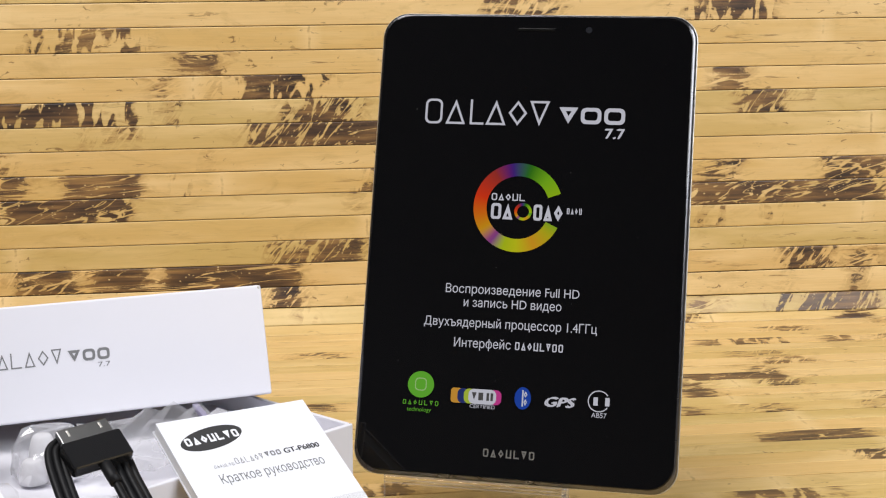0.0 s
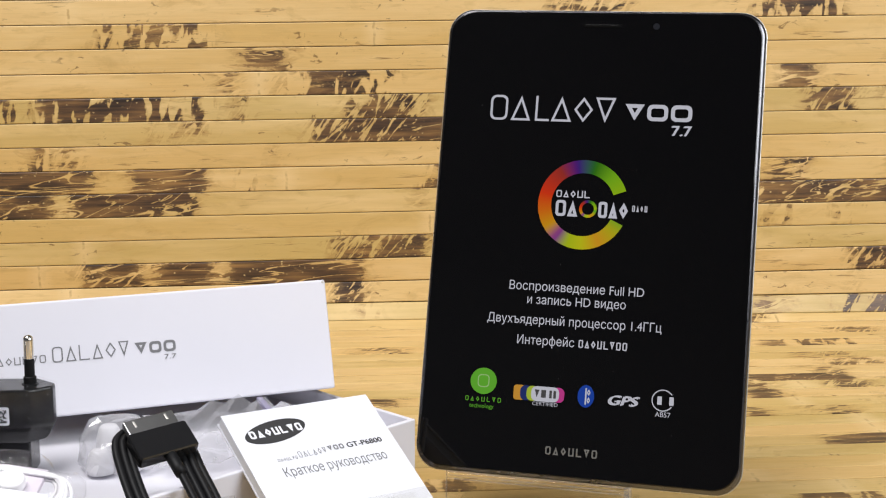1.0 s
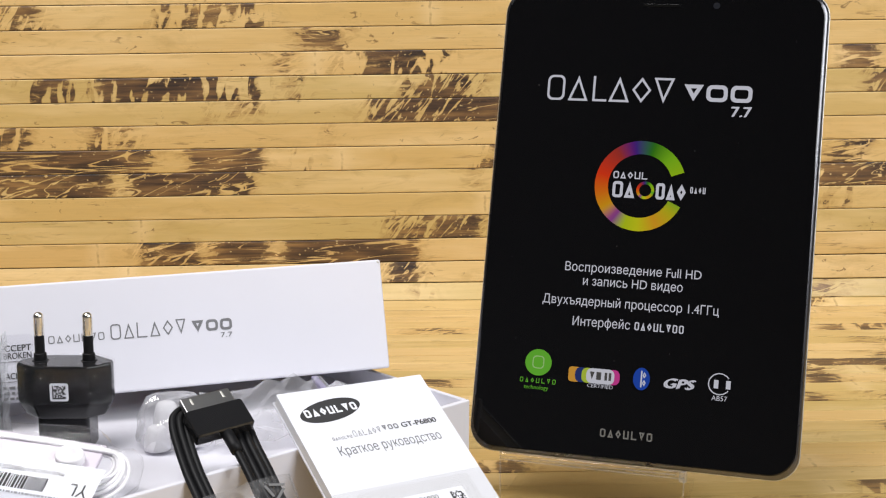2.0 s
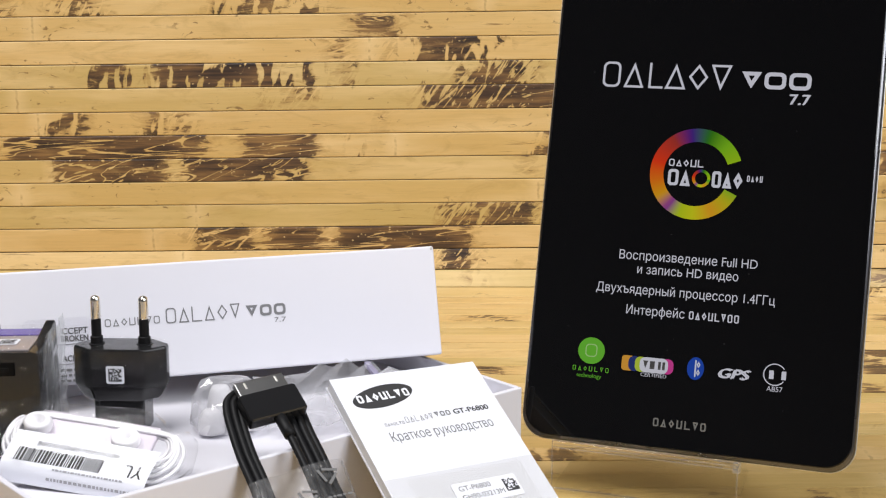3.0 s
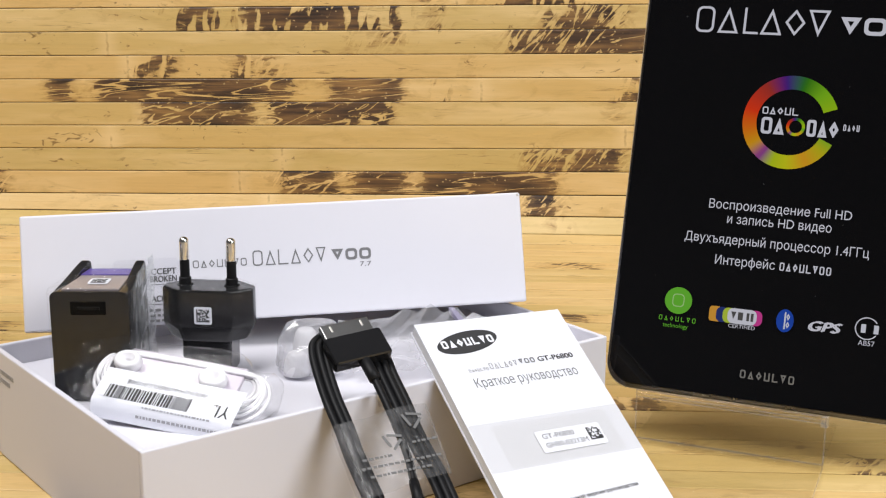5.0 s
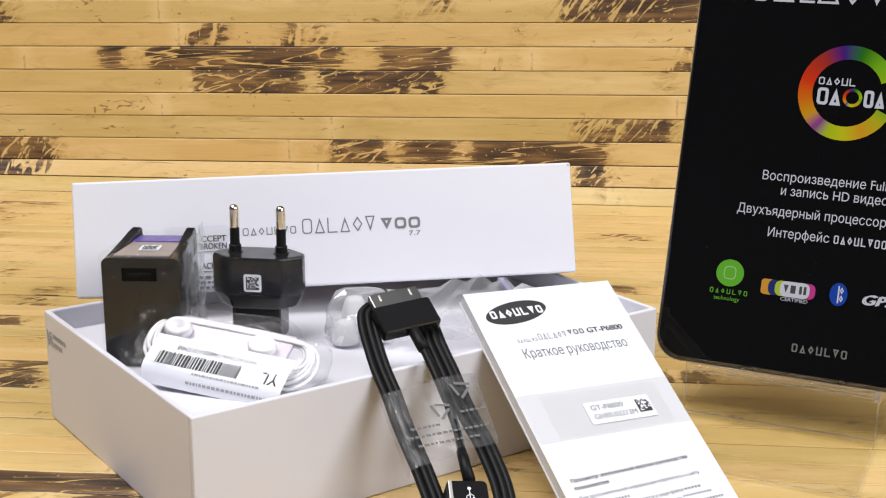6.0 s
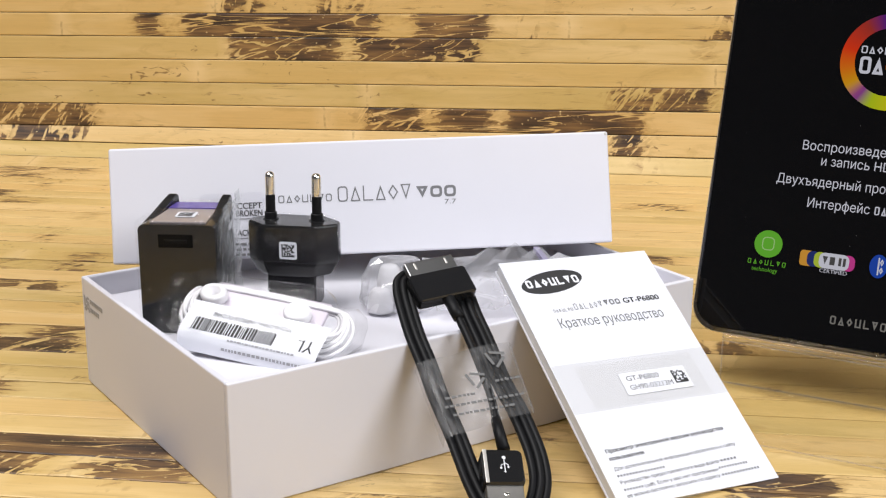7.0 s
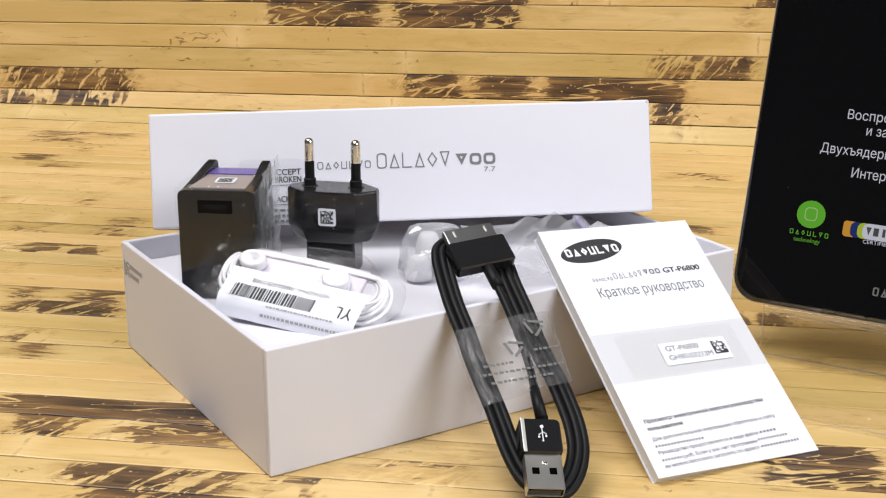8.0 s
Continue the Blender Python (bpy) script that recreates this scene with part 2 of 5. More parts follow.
def tube(points, radius, sides=10, closed=False):
    """A round cable along points."""
    bm = bmesh.new()
    points = [Vector(p) for p in points]
    n, rings, side = len(points), [], None
    for i, p in enumerate(points):
        ahead = (points[(i + 1) % n] - points[i - 1]) if closed else (points[min(i + 1, n - 1)] - points[max(i - 1, 0)])
        ahead.normalize()
        side = ahead.orthogonal() if side is None else (side - ahead * side.dot(ahead))
        side.normalize()
        up = ahead.cross(side)
        r = radius(i / (n - 1)) if callable(radius) else radius
        rings.append([bm.verts.new(p + side * math.cos(2 * math.pi * k / sides) * r + up * math.sin(2 * math.pi * k / sides) * r) for k in range(sides)])
    for a, b in zip(rings, rings[1:] + (rings[:1] if closed else [])):
        for k in range(sides):
            bm.faces.new((a[k], a[(k + 1) % sides], b[(k + 1) % sides], b[k]))
    if not closed:
        bm.faces.new(rings[0][::-1])
        bm.faces.new(rings[-1])
    return bm


def bars(rows, z=0.0, thick=0.0001):
    """Flat printed bars: rows of (x0, y0, x1, y1)."""
    bm = bmesh.new()
    for x0, y0, x1, y1 in rows:
        add_box(bm, (x0, y0, z), (x1, y1, z + thick))
    return bm


def glyphs(curve, steps=4):
    """The closed outlines of a text, as lists of points; outlines that overlap stay together."""
    loops = []
    for s in curve.splines:
        p, out = s.bezier_points, []
        for a, b in zip(p, [*p[1:], p[0]]):
            for k in range(steps):
                u = k / steps
                q = a.co * (1 - u) ** 3 + a.handle_right * 3 * u * (1 - u) ** 2 + b.handle_left * 3 * u * u * (1 - u) + b.co * u ** 3
                if not out or (Vector(out[-1]) - q.to_2d()).length > 1e-4:
                    out.append((q.x, q.y))
        if len(out) > 2:
            loops.append(out)
    groups = []
    for loop in sorted(loops, key=lambda o: min(p[0] for p in o)):
        low, high = min(p[0] for p in loop), max(p[0] for p in loop)
        if groups and low < groups[-1][0]:
            groups[-1] = (max(high, groups[-1][0]), groups[-1][1] + [loop])
        else:
            groups.append((high, [loop]))
    return [g[1] for g in groups]


def filled(loops):
    """Triangles inside outlines, by winding number."""
    verts, edges = [], []
    for loop in loops:
        n = len(verts)
        verts += [Vector(p) for p in loop]
        edges += [(n + k, n + (k + 1) % len(loop)) for k in range(len(loop))]
    v, _, f, _, _, _ = delaunay_2d_cdt(verts, edges, [], 0, 1e-5)
    keep = []
    for tri in f:
        cx, cy = sum(v[k].x for k in tri) / 3, sum(v[k].y for k in tri) / 3
        wind = 0
        for loop in loops:
            for (x0, y0), (x1, y1) in zip(loop, loop[1:] + loop[:1]):
                if (y0 <= cy) != (y1 <= cy) and x0 + (cy - y0) / (y1 - y0) * (x1 - x0) > cx:
                    wind += 1 if y1 > y0 else -1
        if wind:
            keep.append(tri)
    return [(p.x, p.y) for p in v], keep


def lettering(name, text, size, x, y, z, material, parent, align="LEFT", shear=0.0, width=None, turn=0.0, bold=0.0):
    """Words as a flat mesh; size: height of the capitals; width: the length of the line."""
    c = bpy.data.curves.new(name, "FONT")
    c.body, c.size, c.shear = text, 1.0, shear
    ob = bpy.data.objects.new(name, c)
    scene.collection.objects.link(ob)
    verts, faces = [], []
    for loops in glyphs(ob.to_curve(bpy.context.evaluated_depsgraph_get())):
        v, f = filled(loops)
        faces += [[k + len(verts) for k in tri] for tri in f]
        verts += v
    bpy.data.objects.remove(ob)
    mesh = bpy.data.meshes.new(name)
    if bold:
        n, off = len(verts), bold * 0.7 / size
        verts = [(x - off, y) for x, y in verts] + [(x + off, y + off) for x, y in verts]
        faces += [[k + n for k in tri] for tri in faces]
    mesh.from_pydata([(x, y, 0.003 if bold and k >= len(verts) // 2 else 0.0) for k, (x, y) in enumerate(verts)], [], faces)
    xs = [v.co.x for v in mesh.vertices]
    low, high = min(xs), max(xs)
    tall = size / 0.7
    k = width / (high - low) if width else tall
    start = {"LEFT": 0.0, "CENTER": 0.5, "RIGHT": 1.0}[align] * (high - low) * k
    turned = pose(x, y, z, 0, 0, turn)
    for v in mesh.vertices:
        v.co = turned @ Vector(((v.co.x - low) * k - start, v.co.y * tall, v.co.z * tall))
    mesh.materials.clear()
    mesh.materials.append(material)
    out = new(name, mesh)
    out.parent = parent
    return out


# ---- room and table, mostly behind the camera ----
def room():
    lo, hi = (-1.9, -2.1, -0.75), (2.1, 1.9, 2.1)
    for axis, sign, name in ((0, 0, "wall_west"), (0, 1, "wall_east"), (1, 0, "wall_south"), (1, 1, "wall_north"), (2, 0, "floor"), (2, 1, "ceiling")):
        a, b = list(lo), list(hi)
        for k in range(3):
            if k != axis:
                a[k] -= 0.1
                b[k] += 0.1
        a[axis], b[axis] = (hi[axis], hi[axis] + 0.1) if sign else (lo[axis] - 0.1, lo[axis])
        tagged(part(name, box(a, b), ROOM), "plain matt grey studio " + ("ceiling" if name == "ceiling" else "floor" if name == "floor" else "wall"), "", kind="structure")
    table = thing("table", pose(0.2, 0.1, -0.006, 0, 0, -40), "plain wooden table under the bamboo mat", "table")
    part("tabletop", box((-0.9, -0.75, -0.03), (0.9, 0.6, 0.0), 0.002), TABLE, table)
    for x in (-0.85, 0.79):
        for y in (-0.7, 0.5):
            part("leg", box((x, y, -0.744), (x + 0.06, y + 0.06, -0.03), 0.003), TABLE, table)


room()

# ---- bamboo mat: slats on the table, round the bend and up the back ----
PITCH = 0.0166


def mat_edges():
    """The long edges between slats, as pairs of end points, from the front of the table to the top of the back."""
    def along(az, rho=0.0):
        a, r = radians(az), radians(rho)
        return Vector((math.cos(a) * math.cos(r), math.sin(a) * math.cos(r), math.sin(r))), Vector((-math.sin(a), math.cos(a), 0))

    u, n = along(-40.03)
    edges = [(n * (-0.0135 + PITCH * j) + u * -0.62, n * (-0.0135 + PITCH * j) + u * 0.80) for j in range(-9, 31)]
    v, m = along(-42.13, 0.974)
    up = (Vector((0, 0, 1)) * math.cos(radians(1.24)) - m * math.sin(radians(1.24)))
    back = [(m * 0.5179 + up * (0.20536 - 0.0163 * k) + v * -0.62, m * 0.5179 + up * (0.20536 - 0.0163 * k) + v * 0.80) for k in range(11, -8, -1)]
    for i in (1, 2):
        b = radians(90 * i / 3)
        bent = []
        for a, c in zip(edges[39], back[0]):
            d = c - a
            bent.append(a + Vector((d.x, d.y, 0)) * math.sin(b) + Vector((0, 0, d.z)) * (1 - math.cos(b)))
        edges.append(tuple(bent))
    return edges + back


# scorch marks by slat, counted from the front: from, to, strength
SCORCH_TOP = {48: ((0.095, 0.183, 0.85), (0.099, 0.198, 0.85),), 49: ((-0.141, -0.086, 0.7), (-0.086, 0.034, 0.9), (0.038, 0.061, 0.6), (0.122, 0.179, 0.85), (0.438, 0.484, 0.75), (0.492, 0.503, 0.6),), 50: ((0.031, 0.057, 0.5), (0.067, 0.086, 0.5), (0.081, 0.161, 0.7), (0.421, 0.454, 0.7),), 51: ((0.045, 0.089, 0.6),), 52: ((-0.05, 0.034, 0.65),), 53: ((0.254, 0.32, 0.6), (0.404, 0.469, 0.8),)}
SCORCH_BACK = {40: ((0.468, 0.562, 0.75), (0.525, 0.563, 0.6), (0.412, 0.448, 0.55),), 41: ((0.11, 0.141, 0.75), (-0.365, -0.263, 0.9),), 42: ((-0.061, -0.013, 0.75), (-0.011, 0.031, 1), (0.033, 0.138, 0.85), (0.48, 0.523, 0.85), (0.523, 0.557, 0.6), (-0.363, -0.257, 0.75),), 43: ((0.108, 0.184, 0.7),), 44: ((0.462, 0.496, 0.45),), 45: ((-0.16, -0.074, 0.8), (-0.068, 0.022, 0.95), (0.407, 0.558, 0.95),), 46: ((-0.225, -0.201, 0.9), (-0.191, -0.046, 0.85), (-0.026, 0.029, 0.95), (0.044, 0.068, 0.5), (0.411, 0.457, 0.55), (0.507, 0.557, 0.9),), 47: ((-0.165, -0.126, 0.6), (-0.096, -0.072, 0.6), (0.066, 0.08, 0.5),)}
SCORCH_FAR = {23: ((0.369, 0.441, 0.75), (-0.19, -0.159, 0.75),), 25: ((-0.22, -0.178, 0.55),), 26: ((0.379, 0.419, 0.55),), 28: ((0.365, 0.381, 0.65), (0.141, 0.171, 0.65),), 29: ((-0.2, -0.181, 0.5),), 30: ((0.375, 0.439, 0.95),), 34: ((-0.286, -0.25, 0.65),), 35: ((0.403, 0.478, 0.65),), 38: ((-0.302, -0.218, 0.55),)}
SCORCH_NEAR = {8: ((-0.060, 0.010, 0.95), (0.078, 0.092, 0.8),), 9: ((-0.072, -0.006, 0.85), (0.0, 0.022, 0.65),), 11: ((-0.105, -0.072, 0.85), (-0.066, -0.022, 0.95),), 12: ((-0.118, -0.032, 1.05), (0.148, 0.204, 0.9),), 15: ((-0.137, -0.115, 0.7),), 16: ((-0.147, -0.122, 0.6),), 17: ((0.276, 0.288, 0.8), (0.295, 0.3, 0.8), (0.21, 0.221, 0.5),), 18: ((0.328, 0.368, 0.85), (-0.161, -0.106, 0.85),), 19: ((-0.169, -0.146, 0.6), (-0.136, -0.113, 0.9),), 20: ((0.161, 0.193, 0.8),), 21: ((0.408, 0.427, 0.85),)}
# how a mark looks, by slat and mark: 0 drips, 1 solid, 2 veins, 3 scratches; the others take turns
MANNER = {(48, 0): 3, (48, 1): 1, (49, 0): 0, (49, 1): 0, (49, 2): 3, (49, 3): 3, (49, 4): 3, (46, 0): 1, (46, 1): 1, (46, 2): 1, (46, 3): 0, (46, 5): 2, (45, 0): 2, (45, 1): 2, (45, 2): 2, (43, 0): 3, (42, 0): 2, (42, 1): 1, (42, 2): 1, (42, 3): 3, (41, 0): 3, (47, 0): 0, (47, 1): 0, (12, 0): 1, (12, 1): 2, (11, 0): 3, (11, 1): 2, (8, 0): 3, (9, 0): 3, (30, 0): 2}
SCORCH = {**SCORCH_TOP, **SCORCH_BACK, **SCORCH_FAR, **SCORCH_NEAR}


# smaller marks on the table part, with their manner
SCORCH_MORE = {11: ((0.161, 0.205, 0.95, 2),), 17: ((0.188, 0.199, 0.6, 3),), 18: ((0.329, 0.368, 0.95, 0), (0.376, 0.383, 0.85, 1),), 21: ((0.412, 0.43, 0.95, 2), (-0.185, -0.176, 0.6, 3),), 22: ((0.336, 0.342, 0.6, 3),), 23: ((0.38, 0.441, 0.6, 3), (-0.196, -0.144, 0.7, 2),), 26: ((0.346, 0.363, 0.9, 1), (0.378, 0.388, 0.8, 3), (0.3935, 0.398, 0.75, 3), (0.401, 0.41, 0.9, 1), (-0.162, -0.144, 0.85, 1),), 28: ((0.358, 0.382, 0.9, 1), (-0.199, -0.181, 0.55, 3),), 29: ((0.364, 0.385, 0.75, 2), (0.412, 0.446, 0.7, 3),), 30: ((0.37, 0.412, 0.95, 1),), 31: ((-0.19, -0.177, 0.5, 3),), 34: ((-0.283, -0.249, 0.75, 1),), 35: ((0.4176, 0.4766, 0.8, 0), (0.495, 0.529, 0.65, 0),), 37: ((0.466, 0.509, 0.65, 3), (-0.295, -0.249, 0.62, 3),), 39: ((0.413, 0.432, 0.75, 3), (0.535, 0.563, 0.95, 1),), 40: ((0.475, 0.563, 0.8, 3),), 41: ((0.533, 0.546, 0.8, 3),), 42: ((-0.353, -0.313, 0.55, 3), (-0.313, -0.282, 0.7, 3),)}


def slat_mesh(length, width, marks, rng, start, end):
    """One slat: flat below, slightly domed above, with rounded long edges; scorch strength along it."""
    bm = bmesh.new()
    layer, style, ring = (bm.verts.layers.float.new(name) for name in ("scorch", "manner", "joint"))
    n, across = 260, ((0.0001, -0.0020), (0.0001, -0.00025), (0.0006, 0.0), (0.5, 0.0001), (-0.0006, 0.0), (-0.0001, -0.00025), (-0.0001, -0.0020))
    rows = []
    first = rng.uniform(0, 0.35)
    joints = [first + 0.36 * k for k in range(5)]
    for i in range(n + 1):
        x = length * i / n
        burn, how = 0.0, 3.0
        for lo, hi, strength, manner in marks:
            ramp = min((x - lo) / 0.012, (hi - x) / 0.012)
            heat = strength * min(1.0, max(0.0, 0.5 + 0.5 * ramp))
            if heat > burn:
                burn, how = heat, manner
        swell = sum(0.0003 * math.exp(-(((x - j) / 0.006) ** 2)) for j in joints)
        row = []
        for y, z in across:
            yy = width * 0.5 if y == 0.5 else y if y > 0 else width + y
            q = yy / width
            side = start.lerp(end, i / n)
            v = bm.verts.new((x + side.x * q, side.y * q, side.z * q + z + (swell if z > -0.001 else 0)))
            v[layer], v[style], v[ring] = burn, how, first
            row.append(v)
        rows.append(row)
    for a, b in zip(rows, rows[1:]):
        for k in range(len(across) - 1):
            bm.faces.new((a[k], b[k], b[k + 1], a[k + 1]))
    bm.faces.new(rows[0])
    bm.faces.new(rows[-1][::-1])
    return bm


def bamboo_mat():
    mat = thing("bamboo_mat", Matrix(), "honey-coloured scorched bamboo slat mat, curved up behind the goods", "mat", kind="structure")
    edges, rng = mat_edges(), random.Random(4)
    under = bmesh.new()
    sheet = []
    for k, ((a0, a1), (b0, b1)) in enumerate(zip(edges, edges[1:])):
        along, across = (a1 - a0), (b0 + b1 - a0 - a1) / 2
        normal = along.cross(across).normalized()
        x = along.normalized()
        y = normal.cross(x)
        m = Matrix((x, y, normal)).transposed().to_4x4()
        m.translation = a0 + normal * rng.uniform(-0.00045, 0.0)
        marks = [(lo + 0.62, hi + 0.62, s, MANNER.get((k, n), (k * 7 + n * 5) % 4)) for n, (lo, hi, s) in enumerate(SCORCH.get(k, ()))]
        marks += [(lo + 0.62, hi + 0.62, s, manner) for lo, hi, s, manner in SCORCH_MORE.get(k, ())]
        for _ in range(7 if k < 40 else 2):
            at = rng.uniform(0.0, 1.4)
            marks.append((at, at + rng.uniform(0.008, 0.05), rng.uniform(0.32, 0.60), rng.choice((0, 2, 3, 3))))
        home = m.inverted().to_3x3()
        gap = 1 - 0.0003 / across.dot(y)
        slat = part("slat", slat_mesh(along.length, across.dot(y), marks, rng, home @ (b0 - a0) * gap, home @ (b1 - a1) * gap), BAMBOO, mat)
        slat.matrix_world = m
        sheet.append((a0 - normal * 0.0030, a1 - normal * 0.0030))
    rows = [[under.verts.new(a.lerp(b, i / 60)) for i in range(61)] for a, b in sheet]
    for a, b in zip(rows, rows[1:]):
        for i in range(60):
            under.faces.new((a[i], a[i + 1], b[i + 1], b[i]))
    part("backing", under, BACKING, mat, "dark cloth backing in the joints")


bamboo_mat()

# ---- the open box ----
TRAY_L, TRAY_W, TRAY_H, SHELF = 0.2058, 0.1375, 0.0453, 0.0365


def tray():
    t = thing("box_tray", pose(0, 0, 0.0001), "white coated cardboard box bottom, open, holding the accessories", "box")
    k = 0.0022
    L, W, H = TRAY_L, TRAY_W, TRAY_H - 0.0001
    front = box((0, 0, 0), (L, k, H), 0.0006, 3)
    bmesh.ops.bisect_plane(front, geom=front.verts[:] + front.edges[:] + front.faces[:], plane_co=(L / 2, 0, 0), plane_no=(1, 0, 0))
    for x in (0.25, 0.75):
        bmesh.ops.bisect_plane(front, geom=front.verts[:] + front.edges[:] + front.faces[:], plane_co=(L * x, 0, 0), plane_no=(1, 0, 0))
    part("front_panel", front, CARD, t)
    part("back_panel", box((0, W - k, 0), (L, W, H), 0.0009, 3), CARD, t)
    part("side_panel", box((0, k, 0), (k, W - k, H), 0.0005), CARD, t)
    part("side_panel", box((L - k, k, 0), (L, W - k, H), 0.0005), CARD, t)
    part("bottom_panel", box((k, k, 0), (L - k, W - k, k)), CARD, t)
    for panel in t.children:
        for v in panel.data.vertices:
            low = 1 - min(1.0, v.co.z / H)
            v.co.y -= low * (1 - v.co.y / W) * 0.0012 * math.sin(math.pi * min(1.0, max(0.0, v.co.x / L))) ** 0.5
    part("seal_tab", box((0.034, -0.0035, 0.0), (0.060, -0.0002, 0.0003)), ACRYLIC, t, "clear seal tab sticking out below")
    part("inner_shelf", box((k, k, SHELF - 0.0025), (L - k, W - k, SHELF - 0.0005), 0.0003), CARD, t, "white card platform inside the box")
    return t


def lid():
    """The lid, open side down, laid over the back corner of the tray and tilted back to the table."""
    a, b = Vector((0.0147, 0.1402, 0.0468)), Vector((0.2014, 0.0448, 0.0505))
    x = (b - a).normalized()
    level = Vector((-x.y, x.x, 0)).normalized()
    tilt = radians(17.0)
    y = (level * math.cos(tilt) + Vector((0, 0, -1)) * math.sin(tilt)).normalized()
    z = x.cross(y).normalized()
    m = Matrix((x, y, z)).transposed().to_4x4()
    m.translation = a
    L, W, H, k = (b - a).length, 0.1405, 0.0475, 0.0022
    t = thing("cardboard_box", m, "white cardboard box lid with grey print, leaning on the tray", "box")
    part("front_panel", box((0, 0, 0), (L, k, H), 0.0009, 3), CARD, t)
    part("back_panel", box((0, W - k, 0), (L, W, H), 0.0006), CARD, t)
    part("side_panel", box((0, k, 0), (k, W - k, H), 0.0006), CARD, t)
    part("side_panel", box((L - k, k, 0), (L, W - k, H), 0.0006), CARD, t)
    part("top_panel", box((k, k, H - k), (L - k, W - k, H - 0.0002), 0.0004), CARD, t)
    return t


TRAY = tray()
LID = lid()


def scuff(parent, x, y, z, size, seed):
    """A small rubbed patch where the coating has gone from a corner."""
    bm = bmesh.new()
    bmesh.ops.create_icosphere(bm, subdivisions=2, radius=size)
    for v in bm.verts:
        v.co *= 1 + 0.5 * noise.noise(v.co * 900 + Vector((seed, 0, 0)))
        v.co += Vector((x, y, z))
    part("worn_corner", bm, CARD_EDGE, parent, "rubbed grey corner")


for at in ((0.0009, 0.0009, TRAY_H - 0.0010), (0.0010, 0.0012, 0.0007), (TRAY_L - 0.0010, 0.0009, TRAY_H - 0.0009)):
    scuff(TRAY, *at, 0.0009, at[0] * 900)
scuff(LID, (Vector((0.2014, 0.0448, 0.0505)) - Vector((0.0147, 0.1402, 0.0468))).length - 0.0010, 0.0009, 0.0466, 0.0010, 4.0)
scuff(LID, 0.0009, 0.0009, 0.0467, 0.0008, 7.0)


# ---- the tablet on its stand ----
TABLET = pose(0.21, 0.0042, 0.0236, 74.01, 0.49, -60.01)


def tablet():
    t = thing("tablet", TABLET, "switched-on black tablet with grey metal rim on clear stand", "tablet")
    W, H, R = 0.133, 0.1967, 0.0105
    part("rim", prism([(x * 1.012 - 0.0008, y * 1.009 - 0.0012) for x, y in rounded(W, H, R)], ((-0.0079, 0.0022), (-0.0066, 0.0006), (-0.0040, 0.0), (-0.0014, 0.0002), (-0.0004, 0.0009))), RIM, t, "brushed grey metal rim", smooth=True)
    # extra steel ring that draws the highlight line along the rim
    edge = [Vector((x * 1.0135 - 0.0009, y * 1.0095 - 0.0012, -0.0030)) for x, y in rounded(W, H, R)]
    part("bright_trim", tube(edge, 0.00030, 8, True), STEEL, t, "thin steel ring added for the rim's highlight line", smooth=True)
    inner = [(x * (W - 0.0012) / W + 0.0006, y * (H - 0.0012) / H + 0.0006) for x, y in rounded(W, H, R)]
    part("front_glass", prism(inner, ((-0.0008, 0.0), (-0.0002, 0.0), (0.0, 0.0004))), GLASS, t, "glossy black glass front")
    return t


TAB = tablet()


# ---- the booklet ----
def booklet():
    bl, br, tl = Vector((0.1052, -0.0724, 0.0032)), Vector((0.1709, -0.0811, 0.0)), Vector((0.1201, 0.0171, 0.0615))
    x = (br - bl).normalized()
    z = x.cross(tl - bl).normalized()
    y = z.cross(x)
    m = Matrix((x, y, z)).transposed().to_4x4()
    m.translation = bl
    t = thing("booklet", m, "thin white printed quick-start booklet leaning on the box", "booklet")
    W, H = (br - bl).length, (tl - bl).dot(y)
    part("cover", box((0, 0, -0.0006), (W, H, 0.0), 0.0001), PAPER, t)
    part("page_block", box((0.0004, 0.0006, -0.0042), (W - 0.0006, H - 0.0008, -0.0007)), PAPER_EDGE, t)
    part("back_cover", box((0, 0, -0.0049), (W, H, -0.0043)), PAPER, t)
    return t, W, H


BOOK, BOOK_W, BOOK_H = booklet()

# ---- print and screen ----
WHITE_GLOW = glowing("lit_white_pixels", (0.80, 0.80, 0.90), 0.55)
GREEN_GLOW = glowing("lit_green_pixels", (0.18, 0.62, 0.05), 0.5)
PALE_GREEN_GLOW = glowing("lit_pale_green_pixels", (0.48, 0.80, 0.30), 0.5)
BLUE_GLOW = glowing("lit_blue_pixels", (0.02, 0.08, 0.50), 0.55)
ORANGE_GLOW = glowing("lit_orange_pixels", (0.75, 0.36, 0.05), 0.6)
LIME_GLOW = glowing("lit_lime_pixels", (0.50, 0.62, 0.06), 0.6)
PINK_GLOW = glowing("lit_pink_pixels", (0.66, 0.06, 0.32), 0.6)
NAVY_GLOW = glowing("lit_navy_pixels", (0.03, 0.05, 0.22), 0.5)
PLATE = plain("grey_printed_mark", (0.13, 0.13, 0.125), 0.35, vary=0.05)


def ring_face(bm, outer, inner, z):
    a, b = [bm.verts.new((x, y, z)) for x, y in outer], [bm.verts.new((x, y, z)) for x, y in inner]
    for k in range(len(a)):
        bm.faces.new((a[k], a[(k + 1) % len(a)], b[(k + 1) % len(b)], b[k]))


